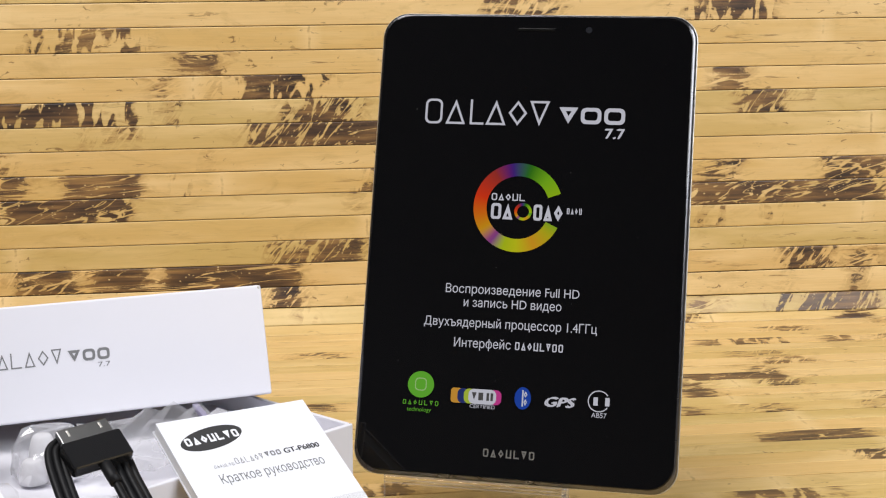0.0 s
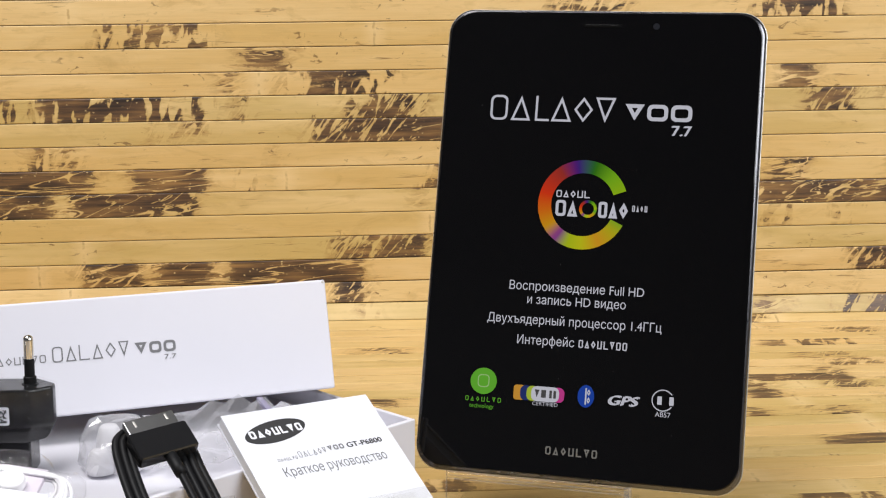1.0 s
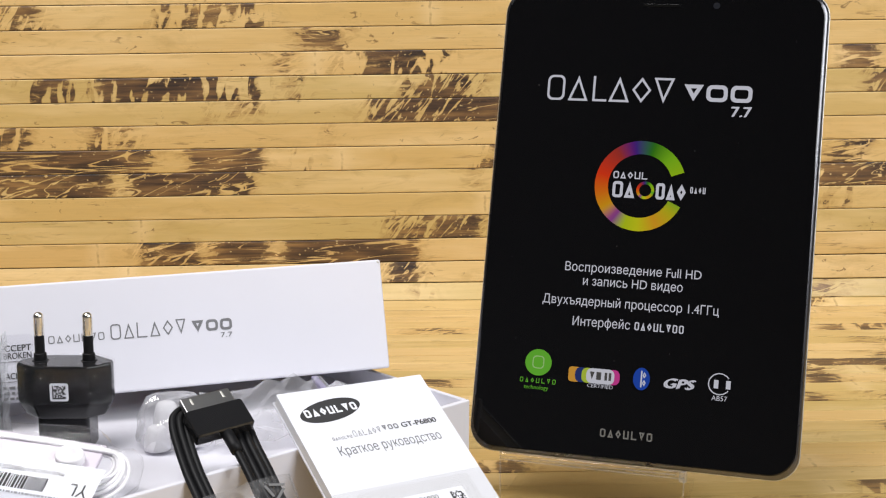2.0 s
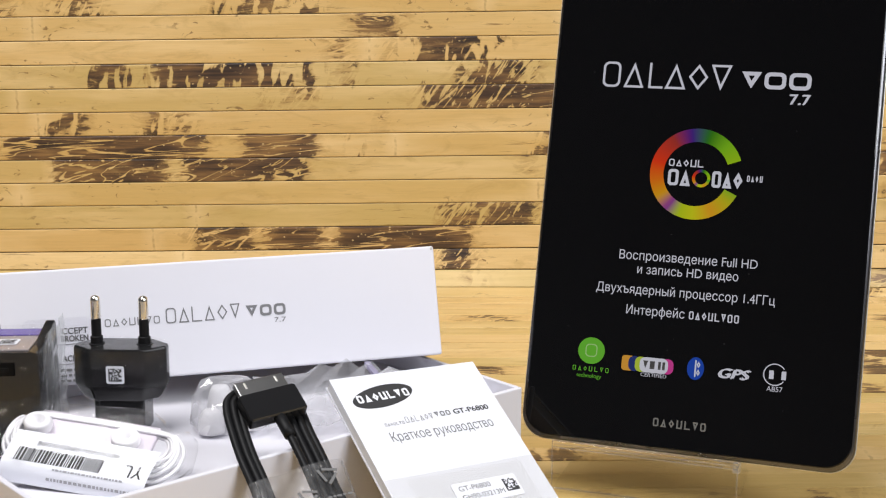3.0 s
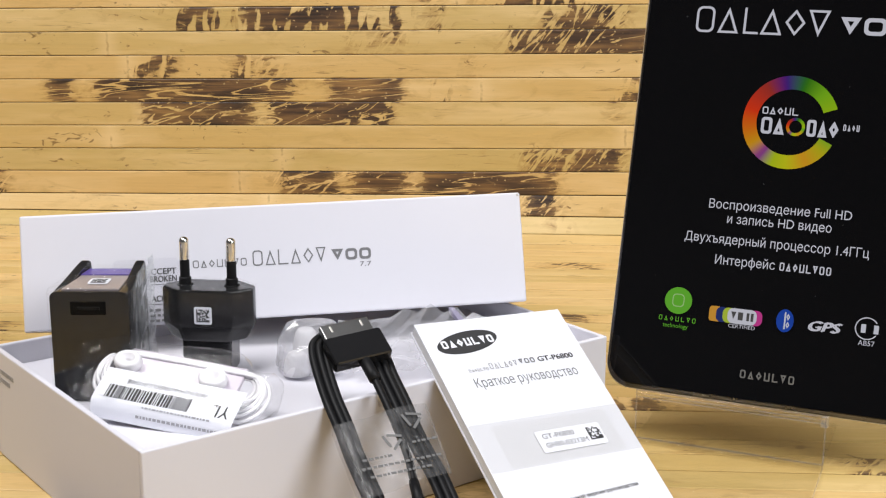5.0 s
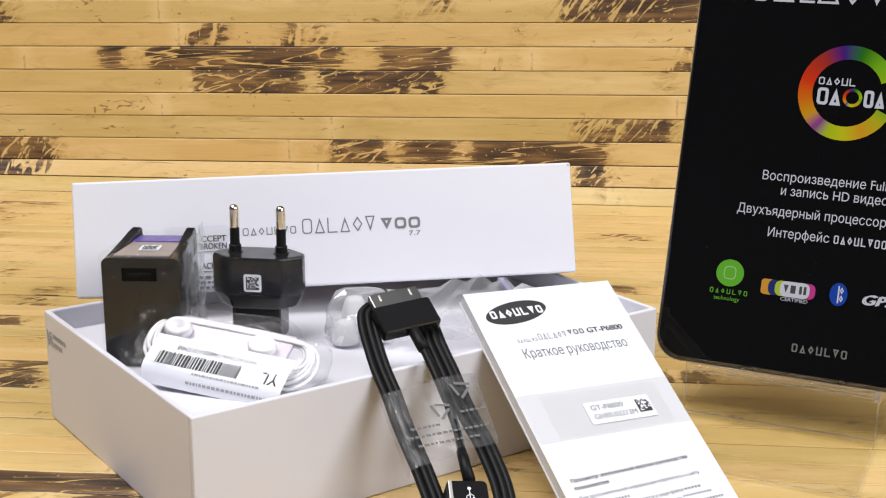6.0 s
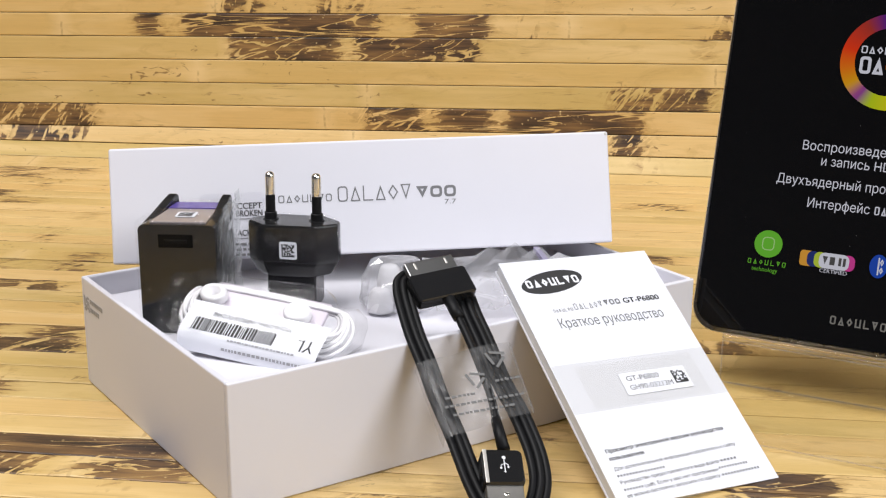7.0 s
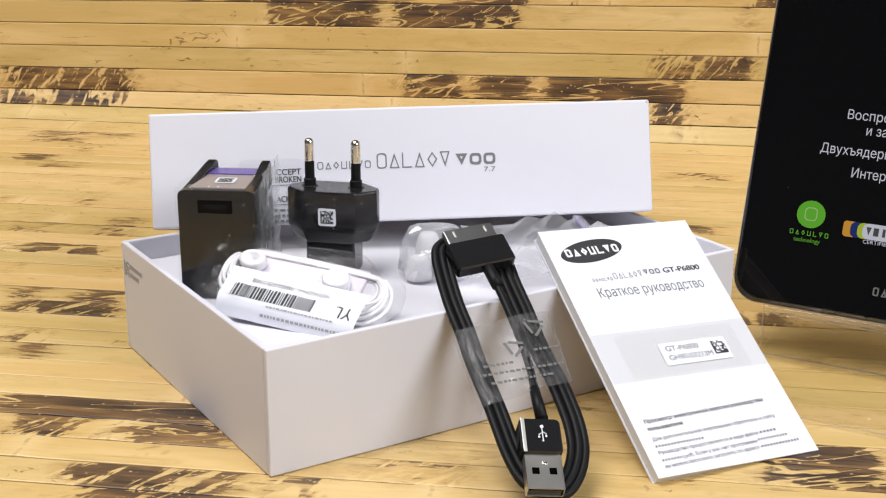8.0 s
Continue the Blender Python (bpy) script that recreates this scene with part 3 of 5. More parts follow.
def plain_shape(bm, kind, x0, x1, low, high, stroke, z):
    """One flat figure: a bar, a hollow triangle, lozenge or rounded square, a cup, or an elbow."""
    w, h, cx = x1 - x0, high - low, (x0 + x1) / 2
    if kind in ("peak", "dip", "lozenge"):
        outer = {"peak": [(x0, low), (x1, low), (cx, high)], "dip": [(x0, high), (cx, low), (x1, high)], "lozenge": [(x0, (low + high) / 2), (cx, low), (x1, (low + high) / 2), (cx, high)]}[kind]
        sides = [math.dist(p, q) for p, q in zip(outer, outer[1:] + outer[:1])]
        area = w * h / 2
        mid = (cx, (low + high) / 2)
        if kind != "lozenge":
            depth = 2 * area / sum(sides)
            mid = (cx, low + depth if kind == "peak" else high - depth)
        k = max(0.05, 1 - stroke / (2 * area / sum(sides)))
        ring_face(bm, outer, [(mid[0] + (x - mid[0]) * k, mid[1] + (y - mid[1]) * k) for x, y in outer], z)
    elif kind == "elbow":
        bm.faces.new([bm.verts.new((x, y, z)) for x, y in ((x0, low), (x1, low), (x1, low + stroke), (x0 + stroke, low + stroke), (x0 + stroke, high), (x0, high))])
    elif kind == "cup":
        bm.faces.new([bm.verts.new((x, y, z)) for x, y in ((x0, low), (x1, low), (x1, high), (x1 - stroke, high), (x1 - stroke, low + stroke), (x0 + stroke, low + stroke), (x0 + stroke, high), (x0, high))])
    elif kind == "ring" and stroke * 2.6 < min(w, h):
        outer = rounded(w, h, min(w, h) * 0.32, 4)
        inner = [(stroke + x, stroke + y) for x, y in rounded(w - 2 * stroke, h - 2 * stroke, min(w, h) * 0.32 - stroke * 0.7, 4)]
        ring_face(bm, [(x0 + x, low + y) for x, y in outer], [(x0 + x, low + y) for x, y in inner], z)
    else:
        bm.faces.new([bm.verts.new((x, y, z)) for x, y in ((x0, low), (x1, low), (x1, high), (x0, high))])


WIDE, BOLD = ("ring", "peak", "elbow", "peak", "lozenge", "dip"), ("dip", "ring", "ring")
SHAPES = ("ring", "peak", "lozenge", "cup", "elbow", "dip", "ring")


def wordmark(name, spans, low, high, stroke, z, material, parent, turn=None, kinds=SHAPES):
    """A wordmark as a row of plain shapes, each a part of its own."""
    for k, (x0, x1) in enumerate(spans):
        bm = bmesh.new()
        plain_shape(bm, kinds[k % len(kinds)], x0, x1, low, high, stroke, z)
        if turn:
            bm.transform(turn)
        part(name, bm, material, parent)


def strokes(bm, spans, low, high, stroke, z=0.0, kinds=("bar",)):
    """A row of plain shapes in one mesh."""
    for k, (x0, x1) in enumerate(spans):
        plain_shape(bm, kinds[k % len(kinds)], x0, x1, low, high, stroke, z + 0.0001)


def even(x0, x1, count, gap):
    w = (x1 - x0 - gap * (count - 1)) / count
    return [(x0 + k * (w + gap), x0 + k * (w + gap) + w) for k in range(count)]


def disc(bm, cx, cy, rx, ry, z, thick=0.0001, steps=40):
    ring = [(cx + rx * math.cos(2 * math.pi * k / steps), cy + ry * math.sin(2 * math.pi * k / steps)) for k in range(steps)]
    top = [bm.verts.new((x, y, z + thick)) for x, y in ring]
    low = [bm.verts.new((x, y, z)) for x, y in ring]
    bm.faces.new(top)
    for k in range(steps):
        bm.faces.new((low[k], low[(k + 1) % steps], top[(k + 1) % steps], top[k]))


def colour_wheel():
    """Glow that follows a colour attribute round the ring on the screen."""
    s = Shader("lit_rainbow_pixels", (0, 0, 0), 0.4, 0.0, 0.04)
    s.link(s.node("ShaderNodeAttribute", attribute_name="hue").outputs["Color"], s.bsdf.inputs["Emission Color"])
    s.set("Emission Strength", 0.55)
    return s.material


RAINBOW = colour_wheel()
WHEEL = ((0, (0.48, 0.66, 0.01)), (45, (0.24, 0.56, 0.015)), (75, (0.03, 0.20, 0.01)), (100, (0.07, 0.015, 0.26)), (125, (0.42, 0.04, 0.03)), (165, (0.88, 0.05, 0.01)), (192, (0.86, 0.20, 0.01)), (215, (0.80, 0.40, 0.012)), (233, (0.30, 0.02, 0.34)), (250, (0.52, 0.66, 0.015)), (270, (0.70, 0.70, 0.015)), (295, (0.86, 0.40, 0.02)), (320, (0.62, 0.54, 0.015)), (345, (0.12, 0.54, 0.03)), (360, (0.48, 0.66, 0.01)))


def wheel_colour(a):
    for (a0, c0), (a1, c1) in zip(WHEEL, WHEEL[1:]):
        if a0 <= a <= a1:
            k = (a - a0) / (a1 - a0)
            return tuple(p + (q - p) * k for p, q in zip(c0, c1)) + (1.0,)
    return (*WHEEL[0][1], 1.0)


def colour_ring(name, cx, cy, r0, r1, a0, a1, z, parent):
    bm = bmesh.new()
    layer = bm.verts.layers.float_color.new("hue")
    rows, n = [], 72
    for k in range(n + 1):
        a = a0 + (a1 - a0) * k / n
        row = []
        for r in (r0, r1):
            v = bm.verts.new((cx + r * math.cos(radians(a)), cy + r * math.sin(radians(a)), z))
            v[layer] = wheel_colour(a % 360)
            row.append(v)
        rows.append(row)
    for p, q in zip(rows, rows[1:]):
        bm.faces.new((p[0], p[1], q[1], q[0]))
    return part(name, bm, RAINBOW, parent)


def screen(t):
    mm, z = 0.001, 0.0002
    wordmark("mark_shape", [(a * mm, b * mm) for a, b in ((20.5, 28), (29.5, 38), (40, 46), (46.8, 55.5), (56.5, 64.5), (65.5, 74))], 148.6 * mm, 159.4 * mm, 0.95 * mm, z, WHITE_GLOW, t, None, WIDE)
    wordmark("mark_shape", [(a * mm, b * mm) for a, b in ((78, 86), (87.2, 95.8), (97, 105.7))], 150.0 * mm, 157.0 * mm, 1.6 * mm, z, WHITE_GLOW, t, None, BOLD)
    lettering("number", "7.7", 4.2 * mm, 97.6 * mm, 144.0 * mm, z, WHITE_GLOW, t, width=8.4 * mm, bold=0.0002)
    colour_ring("colour_ring", 62.9 * mm, 113.6 * mm, 13.3 * mm, 18.9 * mm, 20, 335, z, t)
    colour_ring("small_ring", 65.2 * mm, 111.9 * mm, 2.5 * mm, 3.7 * mm, 0, 360, z, t)
    for a, b, n, lo, hi, s in ((51.5, 65.7, 5, 116.4, 119.4, 0.5), (51.6, 60.9, 2, 108.4, 115.2, 1.2), (69.6, 81.9, 3, 108.4, 115.2, 1.2), (83.6, 89.8, 4, 111.6, 114.2, 0.4)):
        wordmark("mark_shape", even(a * mm, b * mm, n, 0.6 * mm), lo * mm, hi * mm, s * mm, z, WHITE_GLOW, t)
    for words, x, y, w in (("Воспроизведение Full HD", 62.6, 76.5, 56.3), ("и запись HD видео", 63.0, 70.9, 41.1), ("Двухъядерный процессор 1.4ГГц", 62.4, 62.4, 72.7)):
        lettering("caption", words, 3.7 * mm, x * mm, y * mm, z, WHITE_GLOW, t, "CENTER", width=w * mm)
    lettering("caption", "Интерфейс", 3.7 * mm, 39.4 * mm, 53.9 * mm, z, WHITE_GLOW, t, width=24.0 * mm)
    wordmark("mark_shape", even(65.2 * mm, 85.2 * mm, 8, 0.7 * mm), 53.9 * mm, 57.2 * mm, 0.5 * mm, z, WHITE_GLOW, t)
    bm = bmesh.new()
    disc(bm, 26.5 * mm, 37.2 * mm, 5.6 * mm, 5.5 * mm, z)
    badge = part("green_badge", bm, GREEN_GLOW, t, "glowing green round badge")
    bm = bmesh.new()
    plain_shape(bm, "ring", 24.0 * mm, 29.0 * mm, 34.6 * mm, 40.0 * mm, 0.45 * mm, z + 0.0002)
    part("badge_figure", bm, PALE_GREEN_GLOW, badge, "pale outline on the badge")
    wordmark("mark_shape", even(19.2 * mm, 34.4 * mm, 7, 0.9 * mm), 28.6 * mm, 30.6 * mm, 0.3 * mm, z, GREEN_GLOW, t)
    lettering("caption", "technology", 1.7 * mm, 26.3 * mm, 26.0 * mm, z, GREEN_GLOW, t, "CENTER", width=10.4 * mm)
    part("badge_band", prism([(39.5 * mm + x, 30.6 * mm + y) for x, y in rounded(5 * mm, 6.2 * mm, 1.2 * mm, 3)], ((z, 0), (z + 0.0001, 0))), ORANGE_GLOW, t)
    for colour, x, w, k in ((NAVY_GLOW, 42.3, 5, 1), (LIME_GLOW, 45.0, 5, 2), (PINK_GLOW, 55.8, 5, 1), (WHITE_GLOW, 47.0, 11.6, 3)):
        part("badge_band", prism([(x * mm + a, 30.6 * mm + b) for a, b in rounded(w * mm, 6.2 * mm, 2.2 * mm, 4)], ((z, 0), (z + 0.00005 + 0.00007 * k, 0))), colour, t)
    wordmark("badge_shape", even(48.4 * mm, 53.2 * mm, 2, 0.8 * mm) + even(54.6 * mm, 57.4 * mm, 2, 0.6 * mm), 32.2 * mm, 35.4 * mm, 0.7 * mm, z + 0.0004, INK, t, None, ("dip", "bar", "ring", "bar"))
    lettering("caption", "CERTIFIED", 1.5 * mm, 53.0 * mm, 28.9 * mm, z, WHITE_GLOW, t, "CENTER", width=10.6 * mm)
    bm = bmesh.new()
    disc(bm, 69.7 * mm, 34.2 * mm, 3.4 * mm, 4.6 * mm, z)
    part("blue_badge", bm, BLUE_GLOW, t, "glowing blue oval badge")
    bm = bmesh.new()
    strokes(bm, [(69.4 * mm, 70.0 * mm)], 30.8 * mm, 37.6 * mm, 0.5 * mm, z + 0.0002)
    strokes(bm, [(70.1 * mm, 71.6 * mm)], 34.4 * mm, 37.2 * mm, 0.45 * mm, z + 0.0002, ("lozenge",))
    strokes(bm, [(70.1 * mm, 71.6 * mm)], 31.2 * mm, 34.0 * mm, 0.45 * mm, z + 0.0002, ("lozenge",))
    part("badge_bars", bm, WHITE_GLOW, t)
    lettering("caption", "GPS", 3.9 * mm, 78.8 * mm, 31.5 * mm, z, WHITE_GLOW, t, shear=0.25, width=13 * mm, bold=0.0003)
    bm = bmesh.new()
    for k in range(26):
        a = radians(40 + 280 * k / 25)
        add_box(bm, (-0.0004, -0.00022, 0), (0.0004, 0.00022, 0.0001), m=pose(101.0 * mm + 4.3 * mm * math.cos(a), 35.0 * mm + 4.2 * mm * math.sin(a), z, 0, 0, math.degrees(a) + 90))
    strokes(bm, [(98.8 * mm, 100.6 * mm), (103.6 * mm, 105.4 * mm)], 33.2 * mm, 36.6 * mm, 0.6 * mm, z)
    part("grey_badge", bm, WHITE_GLOW, t, "glowing white round badge")
    lettering("caption", "AB57", 2.0 * mm, 98.2 * mm, 28.3 * mm, z, WHITE_GLOW, t, width=6.2 * mm)
    wordmark("maker_bar", even(54.5 * mm, 75.9 * mm, 7, 0.9 * mm), 9.2 * mm, 12.6 * mm, 0.6 * mm, z, PLATE, t)
    part("earpiece_grille", box((58.3 * mm, 189.6 * mm, 0), (74.0 * mm, 190.8 * mm, 0.0002), 0.00005), plain("dark_mesh", (0.004, 0.004, 0.004), 0.12), t, "thin dark earpiece slot")
    bm = bmesh.new()
    disc(bm, 88.7 * mm, 190.4 * mm, 0.0014, 0.0014, 0.00005)
    part("camera_lens", bm, plain("dark_lens", (0.015, 0.016, 0.02), 0.1), t, "small dark front lens")
    bm, rng = bmesh.new(), random.Random(12)
    for _ in range(14):
        r = rng.uniform(0.00009, 0.00018)
        disc(bm, rng.uniform(0.010, 0.123), rng.uniform(0.018, 0.185), r, r, 0.00002, 0.00006, 8)
    tagged(part("dust", bm, plain("pale_dust", (0.16, 0.16, 0.16), 0.8), t, "specks of dust on the glass"), kind="stuff")


screen(TAB)


# ---- clear stand under the tablet ----
# milky haze that stands in for gloss on the stand's edges
EDGE_GLOSS = clear("milky_edge_gloss", (0.97, 0.96, 0.93), 0.01, 0.2, 0.13, 0.0, 400, 1.4)
def stand():
    t = thing("display_stand", TABLET, "clear bent acrylic stand holding the tablet upright", "stand")
    inv = TABLET.inverted()
    d = 0.0025

    def sheet(name, corners, shift, label=""):
        """A clear plate from four corners, given a thickness."""
        bm = bmesh.new()
        a = [bm.verts.new(c) for c in corners]
        b = [bm.verts.new(Vector(c) + Vector(shift)) for c in corners]
        bm.faces.new(a)
        bm.faces.new(b[::-1])
        for k in range(4):
            bm.faces.new((a[k], a[(k + 1) % 4], b[(k + 1) % 4], b[k]))
        edges = bm.edges[:]
        bmesh.ops.bevel(bm, geom=edges, offset=0.0004, segments=2, profile=0.5, affect="EDGES")
        return part(name, bm, ACRYLIC, t, label)

    x0, x1 = 0.0145, 0.0900
    down = (inv.to_3x3() @ Vector((0, 0, -1))).normalized()
    ledge_front = [Vector((x, -0.0014, 0.0042)) for x in (x0, x1)]
    ledge_back = [Vector((x, -0.0014, -0.010)) for x in (x0, x1)]
    floor_z = lambda p: inv @ Vector(((TABLET @ p).x, (TABLET @ p).y, 0.0008))
    sheet("ledge", (ledge_front[0], ledge_front[1], ledge_back[1], ledge_back[0]), (0, -d, 0))
    foot = [floor_z(p) for p in ledge_front]
    ahead = (inv.to_3x3() @ Vector((-0.866, -0.5, 0))).normalized()
    sheet("front_plate", (ledge_front[0] + down * d, ledge_front[1] + down * d, foot[1], foot[0]), -ahead * d)
    sheet("base_plate", (foot[0] + ahead * 0.052, foot[1] + ahead * 0.052, foot[1] - ahead * 0.05, foot[0] - ahead * 0.05), down * -d * 0.7)
    # thin milky tubes laid along the plates as painted edge gloss
    def edge(a, b):
        part("polished_edge", tube([a, b], 0.0003, 6), EDGE_GLOSS, t, "milky strip added for the gloss on the plate's edge")

    sheen = -down * 0.0020
    front = [p + ahead * 0.052 for p in foot]
    edge(ledge_front[0] - down * 0.0005, foot[0] + sheen)
    edge(ledge_front[1] - down * 0.0005, foot[1] + sheen)
    edge(foot[0] + sheen, foot[1] + sheen)
    edge(front[0] + sheen * 0.4, front[1] + sheen * 0.4)
    edge(front[1] + sheen * 0.4, foot[1] + sheen * 0.4)
    edge(front[0] + sheen * 0.4, foot[0] + sheen * 0.4)
    for y in (0.0002, -0.0012, -0.0025):
        edge(ledge_front[0] + Vector((0, y, 0.0006)), ledge_front[1] + Vector((0, y, 0.0006)))
    # small milky block, the glint on the ledge corner put in as a part
    part("polished_corner", box(ledge_front[1] - Vector((0.0018, 0.0040, 0.0010)), ledge_front[1] + Vector((0.0012, 0.0006, 0.0014)), 0.0006), EDGE_GLOSS, t, "milky block added for the gloss on the ledge corner")
    back = [Vector((x, -0.0014, -0.0105)) for x in (x0, x1)]
    top = [Vector((x, 0.12, -0.0085)) for x in (x0, x1)]
    sheet("back_rest", (back[0], back[1], top[1], top[0]), (0, 0, -d))
    prop = [floor_z(p - ahead * 0.03) for p in top]
    sheet("back_strut", (top[0] + Vector((0, 0, -d)), top[1] + Vector((0, 0, -d)), prop[1], prop[0]), -ahead * d)


stand()


# ---- print on the lid and the tray ----
def lid_print(t):
    """Print on the front panel, which faces down the lid's own -y."""
    mm = 0.001
    turn = pose(0, -0.00012, 0, 90, 0, 0)

    def put(ob):
        ob.data.transform(turn)
        return ob

    for a, b, n, gap, lo, hi, s, kinds in ((68.4, 90.6, 7, 0.8, 22.4, 25.6, 0.4, SHAPES), (93.1, 123.8, 6, 1.1, 22.0, 28.4, 0.52, WIDE), (126.2, 143.0, 3, 0.9, 22.4, 27.2, 1.1, BOLD)):
        wordmark("mark_shape", even(a * mm, b * mm, n, gap * mm), lo * mm, hi * mm, s * mm, 0, GREY_INK, t, turn, kinds)
    put(lettering("number", "7.7", 2.0 * mm, 138.0 * mm, 19.4 * mm, 0, GREY_INK, t, width=4.9 * mm))
    film = put(part("seal_sticker", prism([(36 * mm + x, -0.0 + y) for x, y in rounded(27 * mm, 27.4 * mm, 2.5 * mm, 5)], ((-0.00002, 0), (0.00005, 0))), clear("clear_sticker", (0.975, 0.975, 0.98), 0.0, 0.25, ior=1.15), t, "clear seal sticker with dark print"))
    for words, y, x0, x1, s in (("CCEPT", 20.7, 51.2, 61.6, 2.5), ("BROKEN", 17.6, 50.8, 61.6, 2.5), ("ACK", 9.5, 51.0, 56.8, 2.5)):
        put(lettering("caption", words, s * mm, x0 * mm, y * mm, 0.0001, INK, film, width=(x1 - x0) * mm, bold=0.00006))
    rows = [(49 * mm, 16.4 * mm, 61.8 * mm, 16.7 * mm), (49 * mm, 8.3 * mm, 58 * mm, 8.6 * mm)]
    rng = random.Random(3)
    for y in (5.6, 3.4, 1.2):
        x = 50.0
        while x < 60:
            w = rng.uniform(1.2, 3.2)
            rows.append((x * mm, y * mm, (x + w) * mm, (y + 1.0) * mm))
            x += w + 0.6
    put(part("small_print", bars(rows, 0.0001), GREY_INK, film))


lid_print(LID)


def tray_print():
    """A strip of small illegible print on the short side of the tray."""
    t = bpy.data.objects["box_tray"]
    rng, rows = random.Random(8), []
    for y, x1 in ((0.036, 0.022), (0.0325, 0.018)):
        x = 0.0095
        while x < x1:
            w = rng.uniform(0.0008, 0.0022)
            rows.append((x, y, x + w, y + 0.0018))
            x += w + 0.0006
    for k in range(7):
        for j in range(7):
            if rng.random() < 0.55:
                rows.append((0.0028 + 0.0008 * k, 0.0318 + 0.0009 * j, 0.0036 + 0.0008 * k, 0.0327 + 0.0009 * j))
    bm = bars(rows)
    bm.transform(pose(-0.00008, TRAY_W, 0, 90, 0, -90))
    part("small_print", bm, PALE_INK, t, "rows of grey print")


tray_print()


# ---- print on the booklet ----
def booklet_print(t):
    mm, z = 0.001, 0.00012
    bm = bmesh.new()
    disc(bm, 0, 0, 13.9 * mm, 5.1 * mm, 0)
    bm.transform(pose(18.3 * mm, 96.6 * mm, z - 0.0001, 0, 0, 8))
    oval = part("black_oval", bm, INK, t, "black oval mark")
    bm = bmesh.new()
    strokes(bm, even(-11.6 * mm, 11.6 * mm, 7, 0.7 * mm), -1.9 * mm, 1.9 * mm, 0.85 * mm, z, SHAPES)
    bm.transform(pose(18.3 * mm, 96.6 * mm, 0, 0, 0, 2))
    part("wordmark", bm, PAPER, oval)
    bm = bmesh.new()
    strokes(bm, even(12.4 * mm, 20.8 * mm, 7, 0.45 * mm), 82.0 * mm, 83.5 * mm, 0.16 * mm, z, SHAPES)
    strokes(bm, even(21.8 * mm, 34.2 * mm, 6, 0.75 * mm), 82.3 * mm, 85.2 * mm, 0.22 * mm, z, WIDE)
    strokes(bm, even(35.2 * mm, 42.4 * mm, 3, 0.6 * mm), 83.0 * mm, 85.4 * mm, 0.48 * mm, z, BOLD)
    part("wordmark", bm, GREY_INK, t)
    lettering("title", "GT-P6800", 2.4 * mm, 43.9 * mm, 83.0 * mm, z, INK, t, width=16.5 * mm, bold=0.0001)
    lettering("title", "Краткое руководство", 4.3 * mm, 12.2 * mm, 74.6 * mm, z, GREY_INK, t, width=46 * mm)
    lines = (("Просмотр электронной версии руководства", 4.7, 55.3, 20.6, 1.5, INK), ("пользователя", 4.7, 19.0, 17.6, 1.5, INK),
             ("Для дополнительной информации обратитесь к сайту", 4.5, 56.6, 13.6, 1.35, GREY_INK),
             ("Руководство предоставляется в виде файла", 4.4, 46.0, 8.3, 1.35, GREY_INK),
             ("(.pdf). Если у вас нет программы", 12.8, 43.8, 5.7, 1.35, GREY_INK),
             ("ее можно бесплатно загрузить по адресу", 4.4, 43.5, 3.0, 1.35, GREY_INK))
    for words, x0, x1, y, s, ink in lines:
        lettering("line_of_text", words, s * mm, x0 * mm, y * mm, z, ink, t, width=(x1 - x0) * mm, turn=2.0, bold=0.00006 if ink is INK else 0.00002)
    bm = bmesh.new()
    for x0, x1, y, n in ((4.4, 23.8, 10.9, 16), (46.8, 53.6, 8.9, 5), (4.4, 12.0, 5.5, 7), (44.6, 57.0, 6.3, 11), (44.4, 60.6, 3.5, 13)):
        strokes(bm, even(x0 * mm, x1 * mm, n, 0.62 * mm), (y + 0.1) * mm, (y + 0.95) * mm, 0.14 * mm, z)
    for v in bm.verts:
        v.co.y += (v.co.x - 0.0045) * math.tan(radians(1.4))
    tagged(part("small_print", bm, GREY_INK, t), kind="stuff")
    film = prism([(0.2 * mm + x, 37.4 * mm + y) for x, y in rounded(BOOK_W - 0.0004, 0.0212, 0.0003, 2)], ((0.00003, 0), (0.0001, 0)))
    tape = part("clear_tape", film, TAPE, t, "band of clear tape round the booklet")
    part("tape_overlap", prism([(9.0 * mm + x, 38.3 * mm + y) for x, y in rounded(0.0505, 0.0186, 0.0006, 2)], ((0.00012, 0), (0.00018, 0))), THIN_TAPE, tape)
    tag = part("label", prism([(24.8 * mm + x, 42.0 * mm + y) for x, y in rounded(28.6 * mm, 9.6 * mm, 0.0004, 2)], ((0.0002, 0), (0.00028, 0))), PAPER, t, "white paper label with a part number")
    lettering("caption", "GT-P6800", 2.2 * mm, 27.2 * mm, 47.9 * mm, 0.00033, INK, tag, width=14.0 * mm)
    lettering("caption", "GH90-03213M", 2.2 * mm, 27.0 * mm, 44.0 * mm, 0.00033, INK, tag, width=18.6 * mm)
    rng, rows = random.Random(6), []
    for i in range(10):
        for j in range(10):
            if i == 0 or j == 0 or rng.random() < 0.5:
                rows.append(((46.8 + 0.56 * i) * mm, (44.3 + 0.56 * j) * mm, (47.36 + 0.56 * i) * mm, (44.86 + 0.56 * j) * mm))
    part("specks", bars(rows, 0.00032), INK, tag, "square of dark specks")


TAPE = clear("clear_tape", (0.955, 0.953, 0.948), 0.0, 0.3, ior=1.2)
THIN_TAPE = clear("thin_tape", (0.986, 0.985, 0.982), 0.0, 0.3, ior=1.1)
booklet_print(BOOK)

